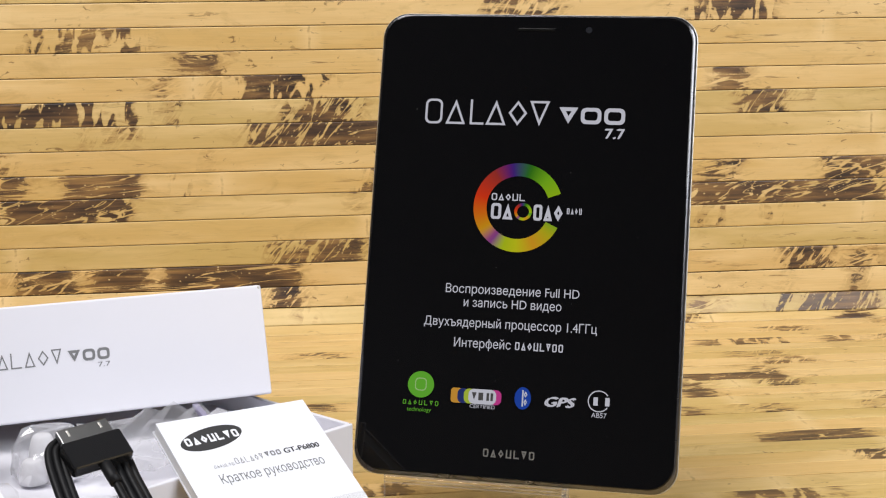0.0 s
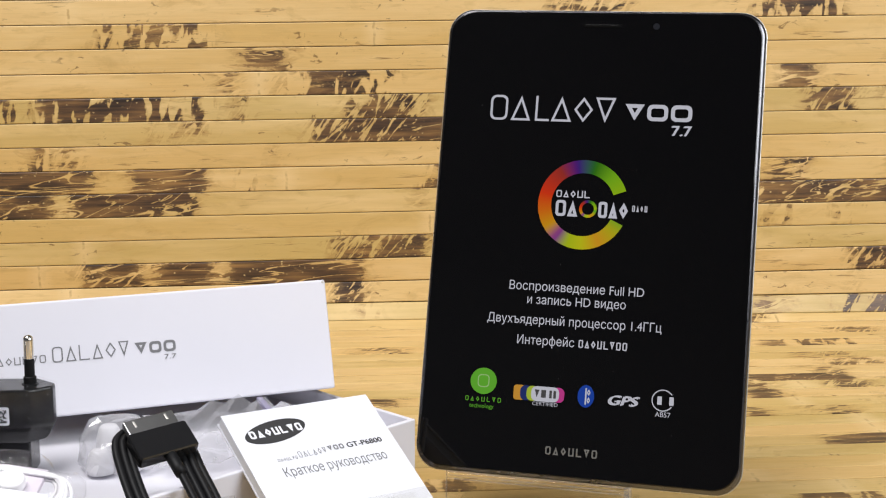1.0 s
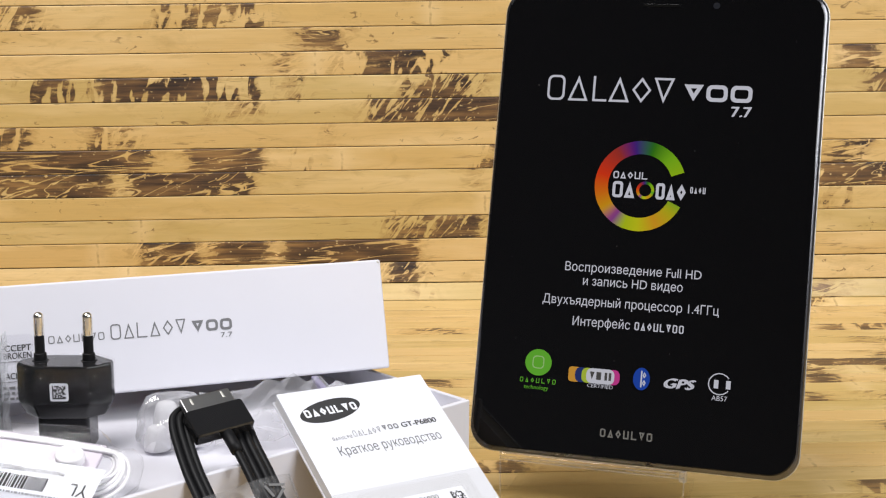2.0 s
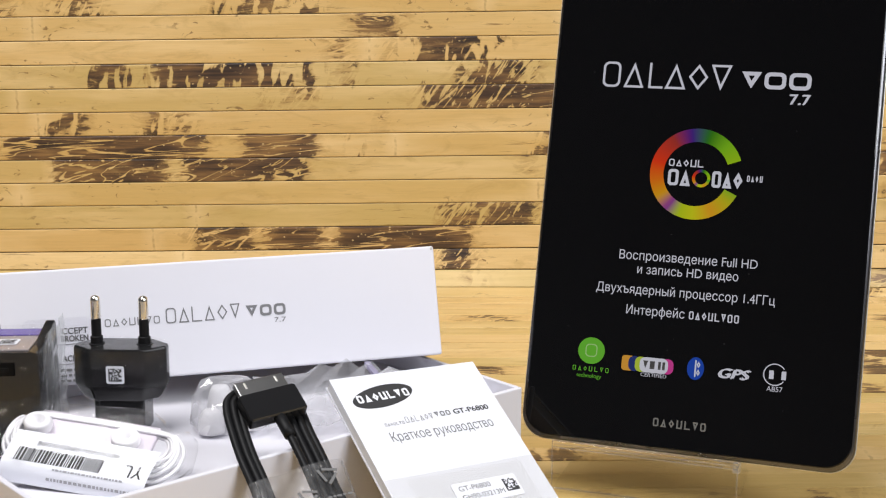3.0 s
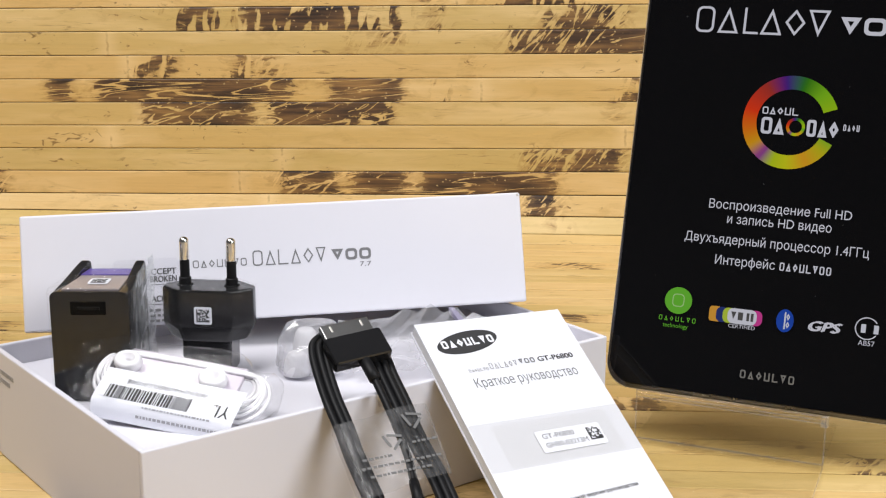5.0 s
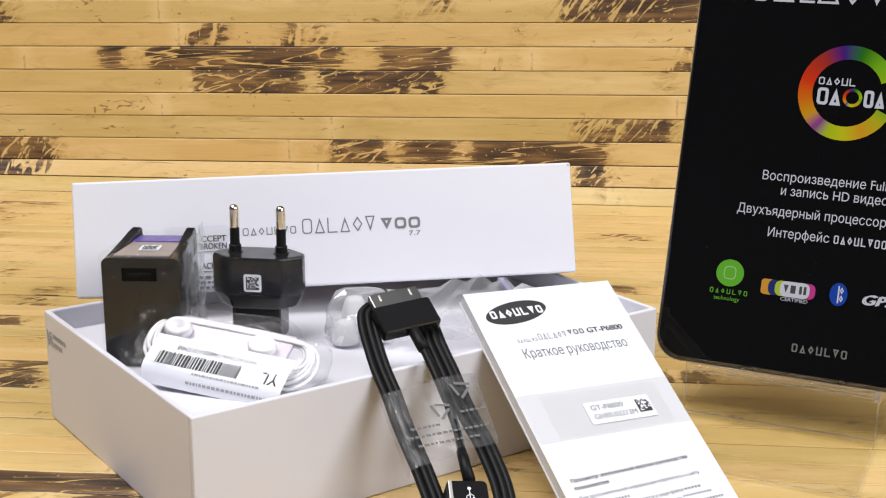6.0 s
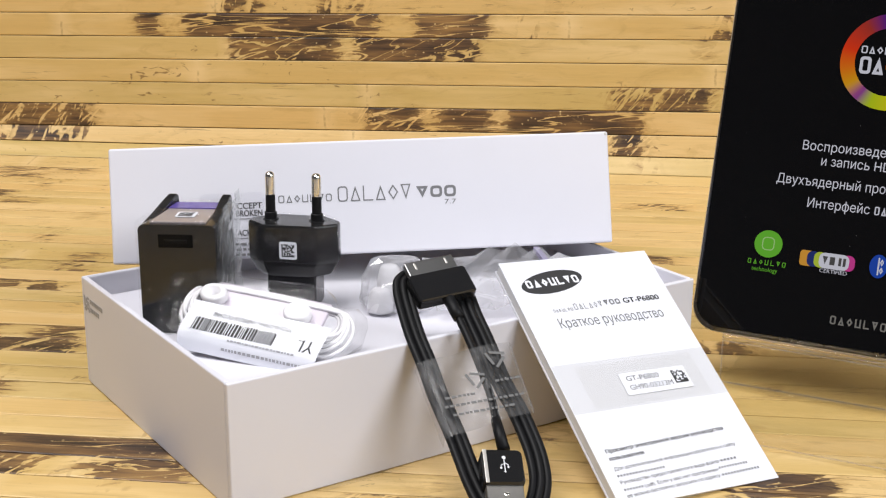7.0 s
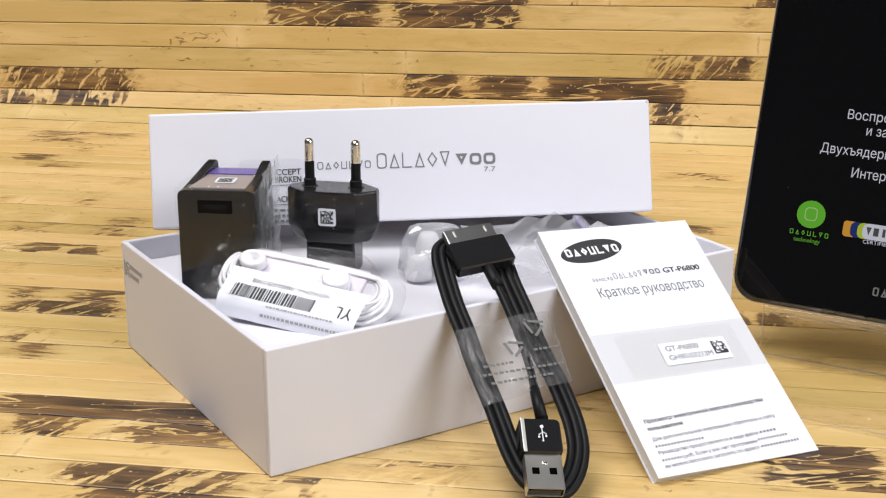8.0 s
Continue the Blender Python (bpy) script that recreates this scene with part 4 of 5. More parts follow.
# ---- accessories in the tray ----
FILM = clear("clear_film", (0.99, 0.99, 0.99), 0.002, 0.08, 0.0, 0.9, 200, 1.22)
POUCH = clear("soft_bag", (0.985, 0.985, 0.985), 0.005, 0.08, 0.010, 0.35, 120, 1.32)
CRINKLED = clear("crinkled_bag", (0.985, 0.985, 0.99), 0.09, 0.10, 0.24, 0.25, 60, 1.55)
# film on the charger's side: grey-green haze stands in for its reflection
SIDE_FILM = clear("sheen_side_film", (0.90, 0.93, 0.92), 0.16, 0.12, 0.16, 0.3, 90, 1.6)
WHITE = plain("white_plastic", (0.82, 0.81, 0.84), 0.3, vary=0.02)
SOFT_WHITE = plain("white_rubber", (0.80, 0.79, 0.82), 0.45, vary=0.02)
VIOLET = plain("violet_film", (0.10, 0.07, 0.32), 0.25, vary=0.1)
SMOKE = plain("grey_film", (0.30, 0.26, 0.26), 0.2, vary=0.1)


def crumple(bm, amount, scale, seed=0.0):
    """Dents every vertex along its normal by noise."""
    bm.normal_update()
    for v in bm.verts:
        v.co += v.normal * (noise.noise(v.co * scale + Vector((seed, seed, seed))) * amount)


def pouch(length, height, thick, seed, squareness=0.35, n=30, m=18):
    """A soft bag: a squared-off ellipsoid with creases."""
    bm = bmesh.new()
    power = lambda c: math.copysign(abs(c) ** squareness, c)
    rows = []
    for j in range(m + 1):
        b = math.pi * (j / m - 0.5)
        rows.append([bm.verts.new((length / 2 * power(math.cos(b)) * power(math.cos(2 * math.pi * i / n)), height / 2 * power(math.sin(b)), thick / 2 * abs(math.cos(b)) ** 0.8 * math.copysign(abs(math.sin(2 * math.pi * i / n)) ** 0.8, math.sin(2 * math.pi * i / n)))) for i in range(n)])
    for a, b in zip(rows, rows[1:]):
        for i in range(n):
            bm.faces.new((a[i], a[(i + 1) % n], b[(i + 1) % n], b[i]))
    bmesh.ops.remove_doubles(bm, verts=bm.verts[:], dist=0.0002)
    crumple(bm, 0.0045, 90, seed)
    crumple(bm, 0.0022, 260, seed)
    return bm


def code_label(parent, x, y, size, z, m):
    """A small white sticker with dark specks."""
    bm = prism([(x + a, y + b) for a, b in rounded(size, size, size * 0.12, 3)], ((z, 0), (z + 0.0001, 0)))
    bm.transform(m)
    tag = part("sticker", bm, PAPER, parent, "small white code sticker")
    rng, rows = random.Random(5), []
    k = size * 0.72 / 12
    for i in range(12):
        for j in range(12):
            if i == 0 or j == 0 or rng.random() < 0.48:
                rows.append((x + size * 0.14 + i * k, y + size * 0.14 + j * k, x + size * 0.14 + (i + 1) * k, y + size * 0.14 + (j + 1) * k))
    bm = bars(rows, z + 0.00012)
    bm.transform(m)
    part("specks", bm, INK, tag)


def charger():
    t = thing("charger", pose(0.0172, 0.0755, SHELF, 0, 0, -36.5), "glossy black charger block in clear film, standing in the box", "charger")
    x0, x1, D, H = -0.0150, 0.0135, 0.034, 0.0418
    W = x1 - x0
    face = prism([(x + x0, y) for x, y in rounded(W, H, 0.0024, 5)], ((0.0, 0.0006), (0.0008, 0.0), (D, 0.0)))
    face.transform(pose(0, 0, 0, 90, 0, 0) @ pose(0, 0, -D))

    def narrow(bm):
        for v in bm.verts:
            if v.co.x < 0:
                v.co.x += 0.0045 * max(0.0, v.co.y / D) * min(1.0, -v.co.x / 0.010)
        return bm

    part("body", narrow(face), BLACK, t, "glossy black block")
    # the socket is no opening: its inner shade is a near-black block
    hole = box((-0.0077, -0.0003, 0.0330), (0.0053, 0.002, 0.0382), 0.0004)
    part("socket", hole, plain("socket_shade", (0.003, 0.003, 0.003), 0.8, 0.0, 0.05), t, "black block for the shade inside the rectangular socket")
    part("socket_tongue", box((-0.0052, -0.0005, 0.0348), (0.0030, 0.001, 0.0362), 0.0002), plain("tongue_black", (0.006, 0.006, 0.006), 0.6, 0.0, 0.1), t)
    for x in (x0, x1 - 0.0034):
        bm = bmesh.new()
        pts = [(0.0008, H - 0.0012), (0.027, H + 0.0030), (0.0312, H + 0.0040), (0.0330, H + 0.0030), (0.0335, H - 0.0012)]
        a, b = [bm.verts.new((x, y, z)) for y, z in pts], [bm.verts.new((x + 0.0034, y, z)) for y, z in pts]
        bm.faces.new(a)
        bm.faces.new(b[::-1])
        for k in range(5):
            bm.faces.new((a[k], a[(k + 1) % 5], b[(k + 1) % 5], b[k]))
        bmesh.ops.bevel(bm, geom=bm.edges[:], offset=0.0006, segments=2, profile=0.5, affect="EDGES")
        part("rail", narrow(bm), BLACK, t)
    part("top_plate", narrow(box((x0 + 0.0036, 0.002, H - 0.0005), (x1 - 0.0036, 0.031, H + 0.0006), 0.0003)), SMOKE, t, "grey plate under film")
    part("violet_strip", narrow(box((x0 + 0.0037, 0.021, H + 0.0006), (x1 - 0.0037, 0.0300, H + 0.0010), 0.0001)), VIOLET, t, "violet strip")
    code_label(t, -0.0032, 0.0080, 0.0075, H + 0.0008, pose(0, 0, 0))
    # the film: tight in front, loose and dented along the side, where haze paints the sheen
    part("film_bag", narrow(box((x0 - 0.0010, -0.0010, 0.0005), (x1 + 0.0008, D + 0.001, H + 0.0016), 0.0012)), FILM, t, "tight clear film bag")
    bm = bmesh.new()
    grid = [[bm.verts.new((x1 + 0.0018 + 0.0022 * noise.noise(Vector((i * 0.45, j * 0.55, 2.0))), 0.0005 + 0.0375 * i / 9, 0.001 + (H + 0.001 + 0.003 * min(1, i / 7)) * j / 11)) for i in range(10)] for j in range(12)]
    for a, b in zip(grid, grid[1:]):
        for i in range(9):
            bm.faces.new((a[i], a[i + 1], b[i + 1]))
            bm.faces.new((a[i], b[i + 1], b[i]))
    part("film_side", bm, SIDE_FILM, t, "dented side of the film bag, its pale reflection put in as haze")


def plug():
    t = thing("plug_adapter", pose(0.0657, 0.0797, SHELF, 0, 0, -43), "black two-pin plug adapter standing pins up", "plug")
    part("foot", box((-0.0098, -0.0020, 0), (0.0098, 0.0120, 0.0150), 0.0010, 3), BLACK, t)
    for x in (-0.0005, 0.0062):
        part("contact", box((x, -0.0019, 0.0), (x + 0.0022, -0.0010, 0.0035), 0.0003), STEEL, t, "small metal contact")
    # six-sided in plan, drawn in towards the foot
    plan = [(-0.0100, -0.0052), (0.0112, -0.0052), (0.0183, 0.0012), (0.0183, 0.0056), (0.0105, 0.0125), (-0.0105, 0.0125), (-0.0178, 0.0056), (-0.0178, 0.0012)]
    bm = bmesh.new()
    loops = [[bm.verts.new((x * k, 0.003 + (y - 0.003) * (0.3 + 0.7 * k), z)) for x, y in plan] for z, k in ((0.0138, 0.80), (0.0146, 0.85), (0.0190, 0.985), (0.0205, 1.0), (0.0338, 1.0), (0.0346, 0.97))]
    for a, b in zip(loops, loops[1:]):
        for k in range(8):
            bm.faces.new((a[k], a[(k + 1) % 8], b[(k + 1) % 8], b[k]))
    bm.faces.new(loops[0][::-1])
    bm.faces.new(loops[-1])
    bmesh.ops.bevel(bm, geom=bm.edges[:], offset=0.0005, segments=2, profile=0.5, affect="EDGES")
    part("body", bm, BLACK, t, "glossy black body", smooth=False)
    for x in (-0.0093, 0.0093):
        sleeve = part("pin_sleeve", tube([(x, 0.004, 0.0338), (x, 0.004, 0.0348), (x, 0.004, 0.0350), (x, 0.004, 0.0375), (x, 0.004, 0.0378), (x, 0.004, 0.0448)], lambda k: 0.0031 if k < 0.3 else 0.0024 if k < 0.7 else 0.0019, 28), CABLE, t, "black insulating sleeve")
        bm = bmesh.new()
        rings = []
        for z, r in [(0.0446, 0.00193), (0.0449, 0.00195), (0.0485, 0.00195), (0.0517, 0.00195), (0.052, 0.00194)] + [(0.052 + 0.0017 * math.sin(radians(18 * k)), max(0.0001, 0.0019 * math.cos(radians(18 * k)))) for k in range(1, 6)]:
            rings.append([bm.verts.new((x + r * math.cos(2 * math.pi * i / 18), 0.004 + r * math.sin(2 * math.pi * i / 18), z)) for i in range(18)])
        for a, b in zip(rings, rings[1:]):
            for i in range(18):
                bm.faces.new((a[i], a[(i + 1) % 18], b[(i + 1) % 18], b[i]))
        bm.faces.new(rings[0][::-1])
        bm.faces.new(rings[-1])
        part("pin", bm, CHROME, sleeve, "polished metal pin", smooth=True)
    code_label(t, -0.0036, 0.0212, 0.0070, 0.0053, pose(0, 0, 0, 90, 0, 0))
    bm = prism([(x * 1.035, 0.003 + (y - 0.003) * 1.05) for x, y in plan], ((0.0128, 0.0040), (0.0200, 0.0003), (0.0350, 0.0)))
    part("film_wrap", bm, FILM, t, "tight clear film")


def stadium(length, height, cx, cy, lift=0.0, n=44):
    """A long oval loop in the xy plane."""
    r, out = height / 2, []
    for k in range(n):
        a = 2 * math.pi * k / n
        s = math.cos(a)
        out.append((cx + math.copysign(length / 2 - r, s) * min(1, abs(s) * 3) + r * s, cy + r * math.sin(a), lift))
    return out


def earphones():
    t = thing("earphones", pose(0.0262, 0.0385, SHELF + 0.0035, 31, 0, -46) @ pose(0, 0, 0, 0, 0, -9), "white coiled earphones in a clear bag with a barcode label", "earphones")
    rng = random.Random(2)
    for k in range(7):
        loop = stadium(0.066 - 0.0016 * k + rng.uniform(-0.001, 0.001), 0.0225 - 0.0019 * k, rng.uniform(-0.0008, 0.0008), 0.0135 + 0.0006 * k, 0.0006 * (k % 3) + rng.uniform(0, 0.0008))
        part("wire", tube(loop, 0.00075, 8, True), WHITE, t, smooth=True)
    for x, y in ((-0.0215, 0.0175), (0.0125, 0.0168)):
        bm = bmesh.new()
        rings = []
        for z, r in ((0.001, 0.0046), (0.003, 0.0054), (0.0050, 0.0052), (0.0058, 0.0045), (0.0058, 0.0026), (0.0030, 0.0022)):
            rings.append([bm.verts.new((x + r * math.cos(2 * math.pi * i / 20), y + r * 0.8 * math.sin(2 * math.pi * i / 20), z)) for i in range(20)])
        for a, b in zip(rings, rings[1:]):
            for i in range(20):
                bm.faces.new((a[i], a[(i + 1) % 20], b[(i + 1) % 20], b[i]))
        bm.faces.new(rings[0][::-1])
        bm.faces.new(rings[-1])
        part("earbud", bm, SOFT_WHITE, t, "white earbud", smooth=True)
    part("flat_core", box((-0.024, 0.010, -0.0008), (0.022, 0.026, 0.0012), 0.0006), plain("pale_lilac_card", (0.66, 0.60, 0.68), 0.5), t, "pale lilac inner card")
    # the label lies over the lower half, upside down, bent round the coil
    def bend(bm_or_mesh, verts):
        for v in verts:
            v.co.z += 0.0058 - max(0.0, -0.0010 - v.co.y) ** 2 * 220
    bm = bmesh.new()
    n = 10
    grid = [[bm.verts.new((-0.0258 + 0.0540 * i / 12, -0.0062 + 0.0182 * j / n, 0)) for i in range(13)] for j in range(n + 1)]
    for a, b in zip(grid, grid[1:]):
        for i in range(12):
            bm.faces.new((a[i], a[i + 1], b[i + 1], b[i]))
    bend(bm, bm.verts)
    tag = part("label", bm, PAPER, t, "white paper label with a barcode", smooth=True)
    rows, x = [], -0.0215
    while x < 0.0110:
        w = rng.choice((0.0003, 0.0003, 0.0006, 0.0009))
        rows.append((x, -0.0008, x + w, 0.0048))
        x += w + rng.choice((0.0003, 0.0005))
    ob = part("barcode", bars(rows, 0.00012), INK, tag)
    bend(None, ob.data.vertices)
    for words, x0, x1, y, s in (("MADE IN CHINA / FABRIQUÉ EN CHINE", 0.0150, -0.0160, 0.0082, 0.0019), ("YL", 0.0258, 0.0190, 0.0044, 0.0052)):
        ob = lettering("caption", words, s, x0, y, 0.00015, INK, tag, width=x0 - x1, turn=180)
        bend(None, ob.data.vertices)
    rows = []
    for y, a, b in ((-0.0026, -0.006, 0.020), (-0.0050, -0.008, 0.024)):
        x = a
        while x < b:
            w = rng.uniform(0.001, 0.003)
            rows.append((x, y, x + w * 0.5, y + 0.0005))
            x += w * 0.5 + 0.0005
    ob = part("small_print", bars(rows, 0.00012), PALE_INK, tag)
    bend(None, ob.data.vertices)
    bm = pouch(0.077, 0.026, 0.014, 3.0)
    bm.transform(pose(-0.0015, 0.0125, 0.0022))
    part("bag", bm, POUCH, t, "clear plastic bag", smooth=True)


def spare_tips():
    t = thing("ear_tip_bag", pose(0.1075, 0.0515, SHELF, 0, 0, -25), "crinkled clear bag with spare white ear tips", "bag")
    for x, y, r, h in ((-0.0115, 0.007, 0.0056, 0.015), (-0.0165, -0.004, 0.0052, 0.009), (-0.0055, -0.004, 0.0050, 0.008)):
        bm = bmesh.new()
        rings = []
        for k in range(9):
            a = radians(90 * k / 8)
            rr = r * (0.45 + 0.55 * math.cos(a)) if k < 8 else r * 0.35
            rings.append([bm.verts.new((x + rr * math.cos(2 * math.pi * i / 18), y + rr * math.sin(2 * math.pi * i / 18), 0.001 + h * math.sin(a))) for i in range(18)])
        for a, b in zip(rings, rings[1:]):
            for i in range(18):
                bm.faces.new((a[i], a[(i + 1) % 18], b[(i + 1) % 18], b[i]))
        bm.faces.new(rings[0][::-1])
        bm.faces.new(rings[-1])
        part("ear_tip", bm, SOFT_WHITE, t, "white rubber ear tip", smooth=True)
    bm = pouch(0.031, 0.021, 0.030, 9.0, 0.7, 15, 9)
    bmesh.ops.triangulate(bm, faces=bm.faces[:])
    bm.transform(pose(-0.0085, 0.003, 0.0085, 90, 0, 0))
    for v in bm.verts:
        v.co.z = max(0.0006, v.co.z)
    part("bag", bm, CRINKLED, t, "crinkled clear bag")
    # the long flat end of the bag, with its sealing strip
    bm = bmesh.new()
    grid = [[bm.verts.new((0.004 + 0.062 * i / 11, -0.016 + 0.042 * j / 7, 0.004 + 0.010 * j / 7 + 0.007 * noise.noise(Vector((i * 0.7, j * 0.8, 3.0))) + 0.003 * noise.noise(Vector((i * 1.7, j * 1.9, 8.0))))) for i in range(12)] for j in range(8)]
    for a, b in zip(grid, grid[1:]):
        for i in range(11):
            bm.faces.new((a[i], a[i + 1], b[i + 1]))
            bm.faces.new((a[i], b[i + 1], b[i]))
    part("bag_end", bm, CRINKLED, t, "flat crinkled end of the bag")
    part("seal_strip", box((0.052, 0.008, 0.0125), (0.0545, 0.030, 0.0145), 0.0003), plain("violet_grey_seal", (0.22, 0.20, 0.30), 0.4), t, "dark sealing strip")


charger()
plug()
earphones()
spare_tips()


# ---- cable leaning on the box ----
def smooth_path(points, per=7, closed=True):
    """Catmull-Rom through a few points."""
    out, n = [], len(points)
    for i in range(n if closed else n - 1):
        p = [Vector(points[(i + k - 1) % n] if closed else points[min(max(i + k - 1, 0), n - 1)]) for k in range(4)]
        for j in range(per):
            u = j / per
            out.append(0.5 * (2 * p[1] + (p[2] - p[0]) * u + (2 * p[0] - 5 * p[1] + 4 * p[2] - p[3]) * u * u + (3 * p[1] - p[0] - 3 * p[2] + p[3]) * u ** 3))
    if not closed:
        out.append(Vector(points[-1]))
    return out


def data_cable():
    m = Matrix(((0.9556, 0.2521, -0.1526, 0.06337), (-0.2947, 0.8175, -0.4949, -0.06654), (0.0, 0.5179, 0.8555, 0.006), (0, 0, 0, 1)))
    t = thing("data_cable", m, "coiled black data cable with two plugs leaning on the box", "cable")
    mm = 0.001
    # three turns side by side, each set in from the outer edge of the coil
    left = ((-5, 110.5), (-12, 107), (-14.4, 101), (-15, 92), (-14.9, 79), (-13.8, 66), (-13.3, 54), (-12.4, 44.7), (-11.4, 35.4), (-10.8, 26.5), (-10.2, 17.7), (-8.7, 9), (-6, 3.2), (-1, -1.0), (4, -2.0))
    right = ((9, -1), (14, 3.8), (17.5, 9.7), (19.7, 16), (20.8, 24.6), (20.6, 33.7), (19.7, 44.3), (18.5, 50.4), (17.2, 60.3), (16.6, 73), (15.4, 86), (14.7, 97), (11, 104.5), (4, 108.5))
    edge = [Vector((x, y, 0)) for x, y in left + right]
    for inset, lift in ((1.35, 0.0), (3.75, 0.7), (6.1, -0.1)):
        lane = []
        for k, p in enumerate(edge):
            ahead = (edge[(k + 1) % len(edge)] - edge[k - 1]).normalized()
            lane.append(p + Vector((-ahead.y, ahead.x, 0)) * inset + Vector((0, 0, lift)))
        part("loop", tube([p * mm for p in smooth_path(lane)], 0.00138, 14, True), CABLE, t, smooth=True)
    tail = smooth_path([(3.4, 92, 4.0), (5.1, 82.5, 3.2), (6.7, 69, 2.6), (7.5, 49.5, 2.6), (6.4, 38, 3.2), (5.4, 29, 3.6)], closed=False)
    part("tail", tube([p * mm for p in tail], 0.0014, 12), CABLE, t, smooth=True)
    part("strain_relief", tube([(0.0030, 0.0940, 0.0042), (0.0046, 0.0855, 0.0036), (0.0052, 0.0825, 0.0034)], 0.0022, 14), CABLE, t, smooth=True)
    part("strain_relief", tube([(0.0064, 0.0385, 0.0030), (0.0060, 0.0330, 0.0033), (0.0055, 0.026, 0.0036)], lambda k: 0.0017 + 0.0004 * k, 14), CABLE, t, smooth=True)
    # wide flat plug at the top
    head = pose(0.0022, 0.0975, 0.0040, 0, 0, 8.6)
    bm = prism([(x - 0.0112, y - 0.0068) for x, y in rounded(0.0224, 0.0124, 0.0010, 4)], ((-0.0030, 0.0008), (-0.0022, 0.0), (0.0018, 0.0), (0.0024, 0.0004)))
    bm.transform(head)
    part("wide_plug", bm, BLACK, t, "glossy black flat plug body")
    bm = box((-0.0098, 0.0054, -0.0014), (0.0092, 0.0124, 0.0014), 0.0004)
    bm.transform(head)
    tongue = part("plug_tongue", bm, plain("dark_tin", (0.26, 0.26, 0.26), 0.32, 0.9), t, "dark metal plug tongue")
    for x in (-0.0066, 0.0054):
        bm = box((x, 0.0084, 0.0014), (x + 0.0008, 0.0112, 0.0016), 0.0001)
        bm.transform(head)
        part("latch", bm, STEEL, tongue, "bright metal latch")
    # narrow plug at the bottom
    foot = pose(0.0022, 0.0178, 0.0036, 0, 0, -9.5)
    bm = prism([(x - 0.0068, y - 0.0066) for x, y in rounded(0.0136, 0.0132, 0.0018, 4)], ((-0.0036, 0.0006), (-0.0028, 0.0), (0.0028, 0.0), (0.0036, 0.0006)))
    bm.transform(foot)
    grip = part("plug_grip", bm, BLACK, t, "glossy black plug grip")
    bm = box((-0.0062, -0.0062, 0.0033), (-0.0050, 0.0062, 0.0037), 0.0001)
    bm.transform(foot)
    part("silver_stripe", bm, STEEL, grip, "silver stripe")
    bm = bmesh.new()
    add_box(bm, (0.0003, -0.0020, 0.00365), (0.0006, 0.0030, 0.00372))
    for x, y, r in ((0.00045, 0.0031, 0.0006), (-0.00075, -0.0008, 0.00036), (0.0016, -0.0005, 0.00036), (0.00045, -0.0022, 0.0003)):
        disc(bm, x, y, r, r, 0.00365)
    for x, y, s in ((-0.00085, -0.0008, 1), (0.0015, -0.0005, -1)):
        add_box(bm, (x, y, 0.00365), (x + 0.0002, y + 0.0009, 0.00372))
        for k in range(4):
            add_box(bm, (x + s * 0.00028 * k, y + 0.0008 + 0.00018 * k, 0.00365), (x + s * 0.00028 * k + 0.0003, y + 0.00105 + 0.00018 * k, 0.00372))
    bm.transform(foot)
    part("trident_mark", bm, PAPER, grip, "white trident mark")
    bm = bmesh.new()
    for lo, hi in (((-0.006, -0.0190, 0.00195), (0.006, -0.0065, 0.00225)), ((-0.006, -0.0190, -0.00225), (0.006, -0.0065, -0.00195)), ((-0.006, -0.0190, -0.00225), (-0.0057, -0.0065, 0.00225)), ((0.0057, -0.0190, -0.00225), (0.006, -0.0065, 0.00225))):
        add_box(bm, lo, hi, 0.0001, 1)
    bm.transform(foot)
    shell = part("metal_shell", bm, plain("shell_steel", (0.62, 0.60, 0.57), 0.32, 1.0, vary=0.12), t, "bright metal plug shell")
    bm = box((-0.0055, -0.0184, -0.0018), (0.0055, -0.0065, 0.0004), 0.0002)
    bm.transform(foot)
    part("contact_block", bm, BLACK, shell, "black contact block")
    bm = box((-0.0005, -0.0101, 0.0021), (0.0012, -0.0091, 0.0024), 0.0002)
    bm.transform(foot)
    part("rivet", bm, CHROME, shell, "small bright rivet")
    # square holes: their shade is put on as two black plates
    for x in (-0.0040, 0.0016):
        bm = box((x, -0.0137, 0.0021), (x + 0.0024, -0.0113, 0.00235), 0.0001)
        bm.transform(foot)
        part("window", bm, plain("hole_shade", (0.002, 0.002, 0.002), 0.9, 0.0, 0.0), shell, "black plate for the shade in a square hole")
    # clear wrapper round the coil
    bm = bmesh.new()
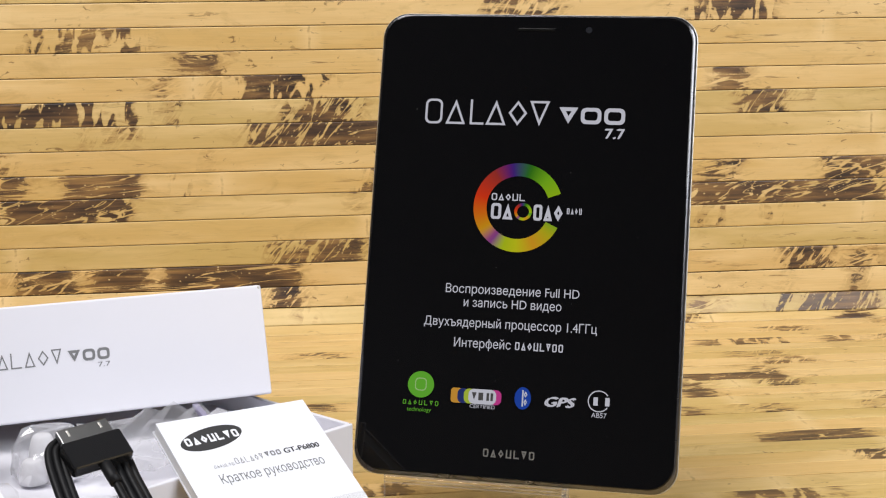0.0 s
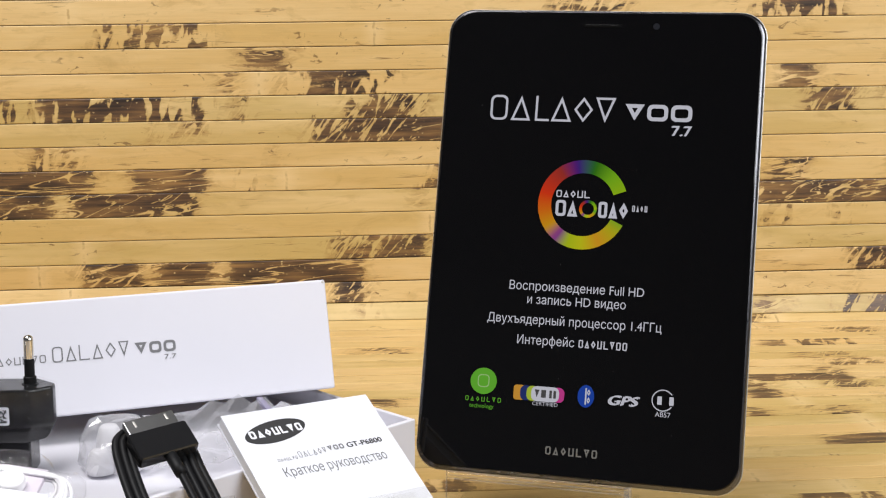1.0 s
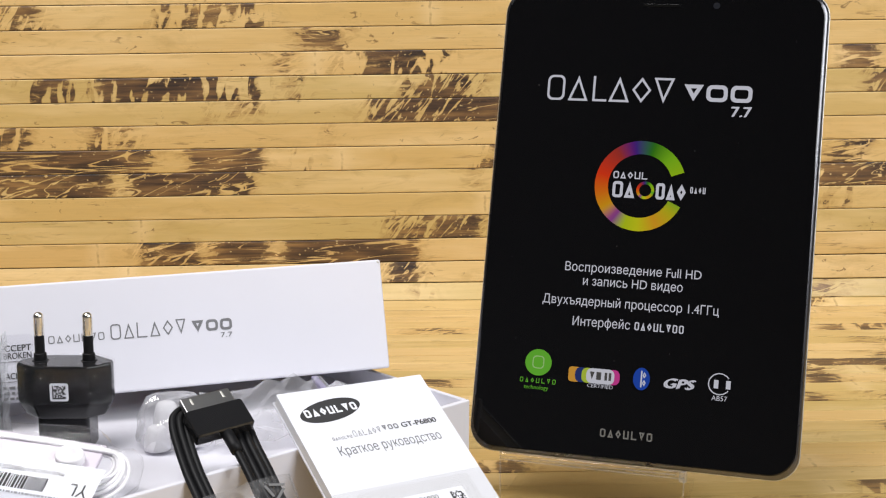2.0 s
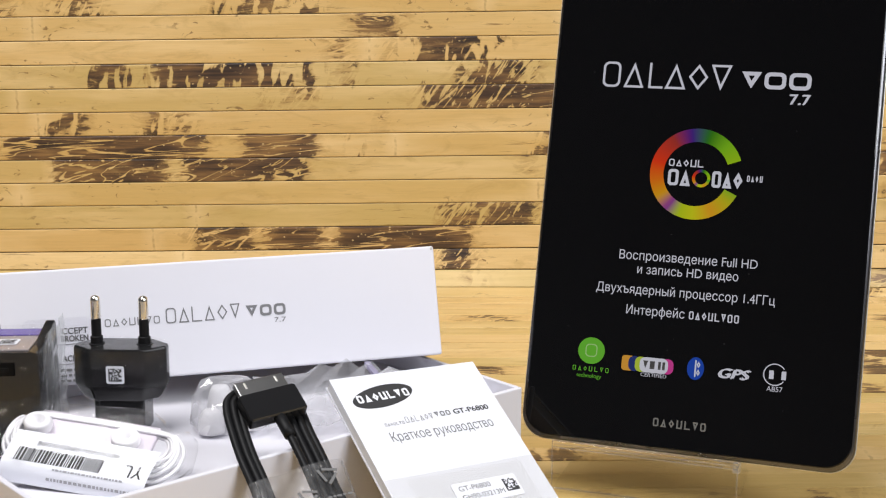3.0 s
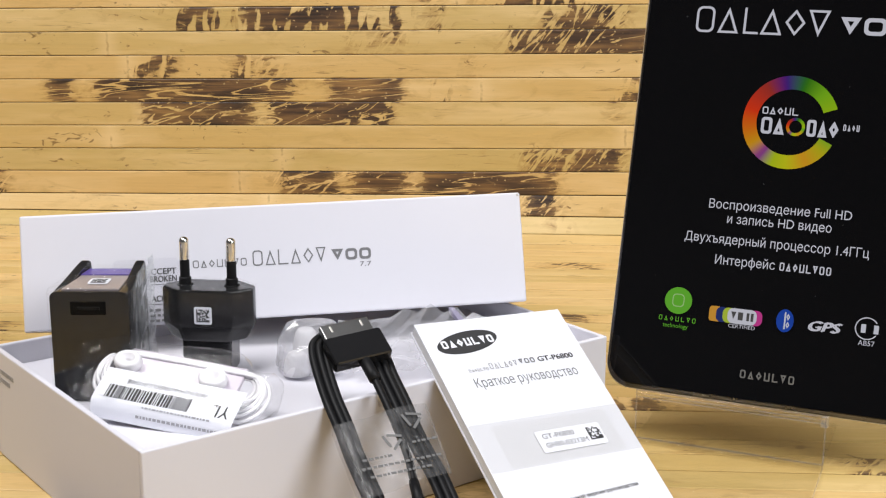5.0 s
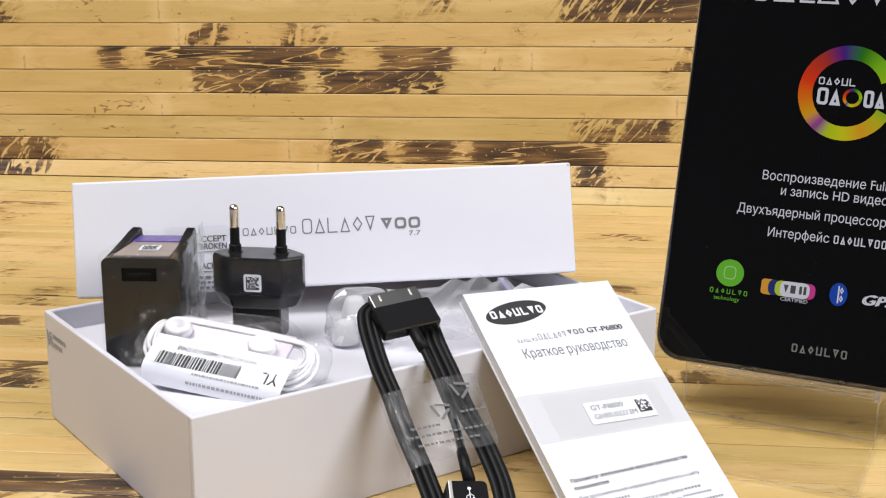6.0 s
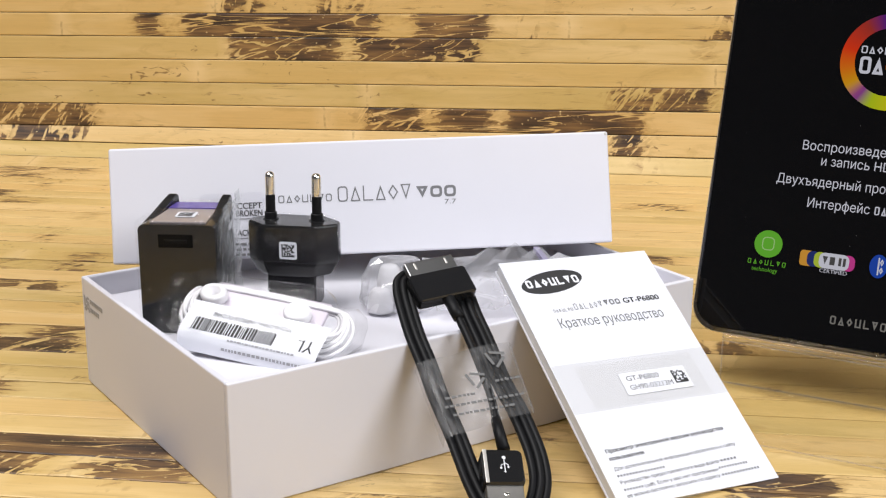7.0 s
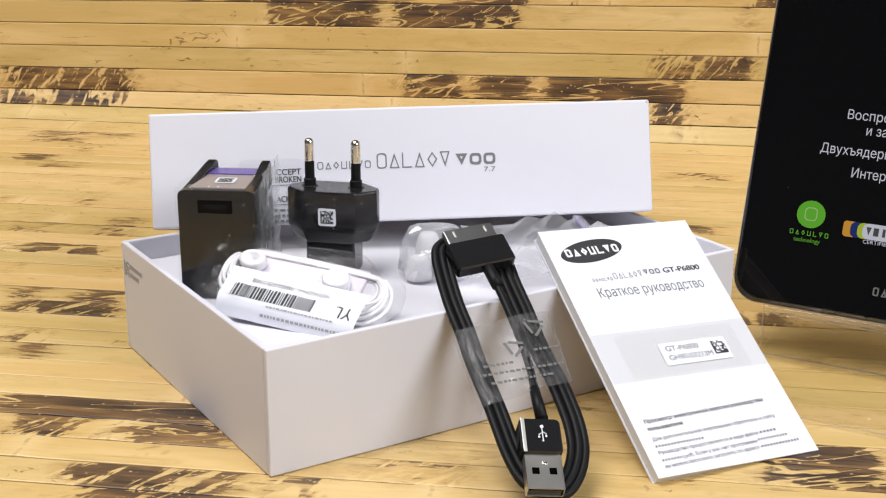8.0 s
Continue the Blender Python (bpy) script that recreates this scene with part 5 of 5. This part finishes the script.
    lanes = ((-0.0150, -0.0010), (-0.0146, 0.0024), (-0.011, 0.0034), (-0.006, 0.0032), (-0.002, 0.0026), (0.003, 0.0036), (0.008, 0.0042), (0.013, 0.0038), (0.018, 0.0030), (0.0212, 0.0022), (0.0216, -0.0010))
    rows = []
    for j in range(13):
        k = j / 12
        row = []
        for i, (x, z) in enumerate(lanes):
            q = i / (len(lanes) - 1)
            y = (0.0325 + 0.0085 * q) * (1 - k) + (0.0645 + 0.0065 * q) * k
            row.append(bm.verts.new((x * (0.93 + 0.05 * k) + 0.0012 * (1 - k), y, z + 0.0006 * noise.noise(Vector((i * 0.7, j * 0.6, 1.5))))))
        rows.append(row)
    for a, b in zip(rows, rows[1:]):
        for i in range(len(lanes) - 1):
            bm.faces.new((a[i], a[i + 1], b[i + 1], b[i]))
    wrap = part("wrapper", bm, clear("grey_wrapper", (0.88, 0.88, 0.88), 0.02, 0.2, 0.10, 0.5, 180, 1.3), t, "clear plastic wrapper with grey print", smooth=True)
    bm = bmesh.new()
    for cx, cy, r in ((0.0035, 0.0545, 0.0042), (0.0128, 0.0625, 0.0044)):
        for k in range(3):
            a = radians(90 + 120 * k + 170)
            b = radians(90 + 120 * (k + 1) + 170)
            p, q = Vector((cx + r * math.cos(a), cy + r * math.sin(a), 0)), Vector((cx + r * math.cos(b), cy + r * math.sin(b), 0))
            d = q - p
            add_box(bm, (0.0004, -0.0005, 0), (d.length * 0.78, 0.0005, 0.0001), m=pose(p.x, p.y, 0.0047, 0, 0, math.degrees(math.atan2(d.y, d.x))))
    rng = random.Random(6)
    for y, a, b in ((0.0475, -0.009, 0.002), (0.0440, -0.010, 0.017), (0.0405, -0.008, 0.012), (0.0525, 0.010, 0.018)):
        x = a
        while x < b:
            w = rng.uniform(0.0007, 0.002)
            add_box(bm, (x, y + 0.25 * (x - a) * 0.3, 0.0046), (x + w, y + 0.0009 + 0.25 * (x - a) * 0.3, 0.0047))
            x += w + 0.0005
    part("wrapper_print", bm, plain("pale_grey_ink", (0.14, 0.14, 0.14), 0.6), wrap)


data_cable()
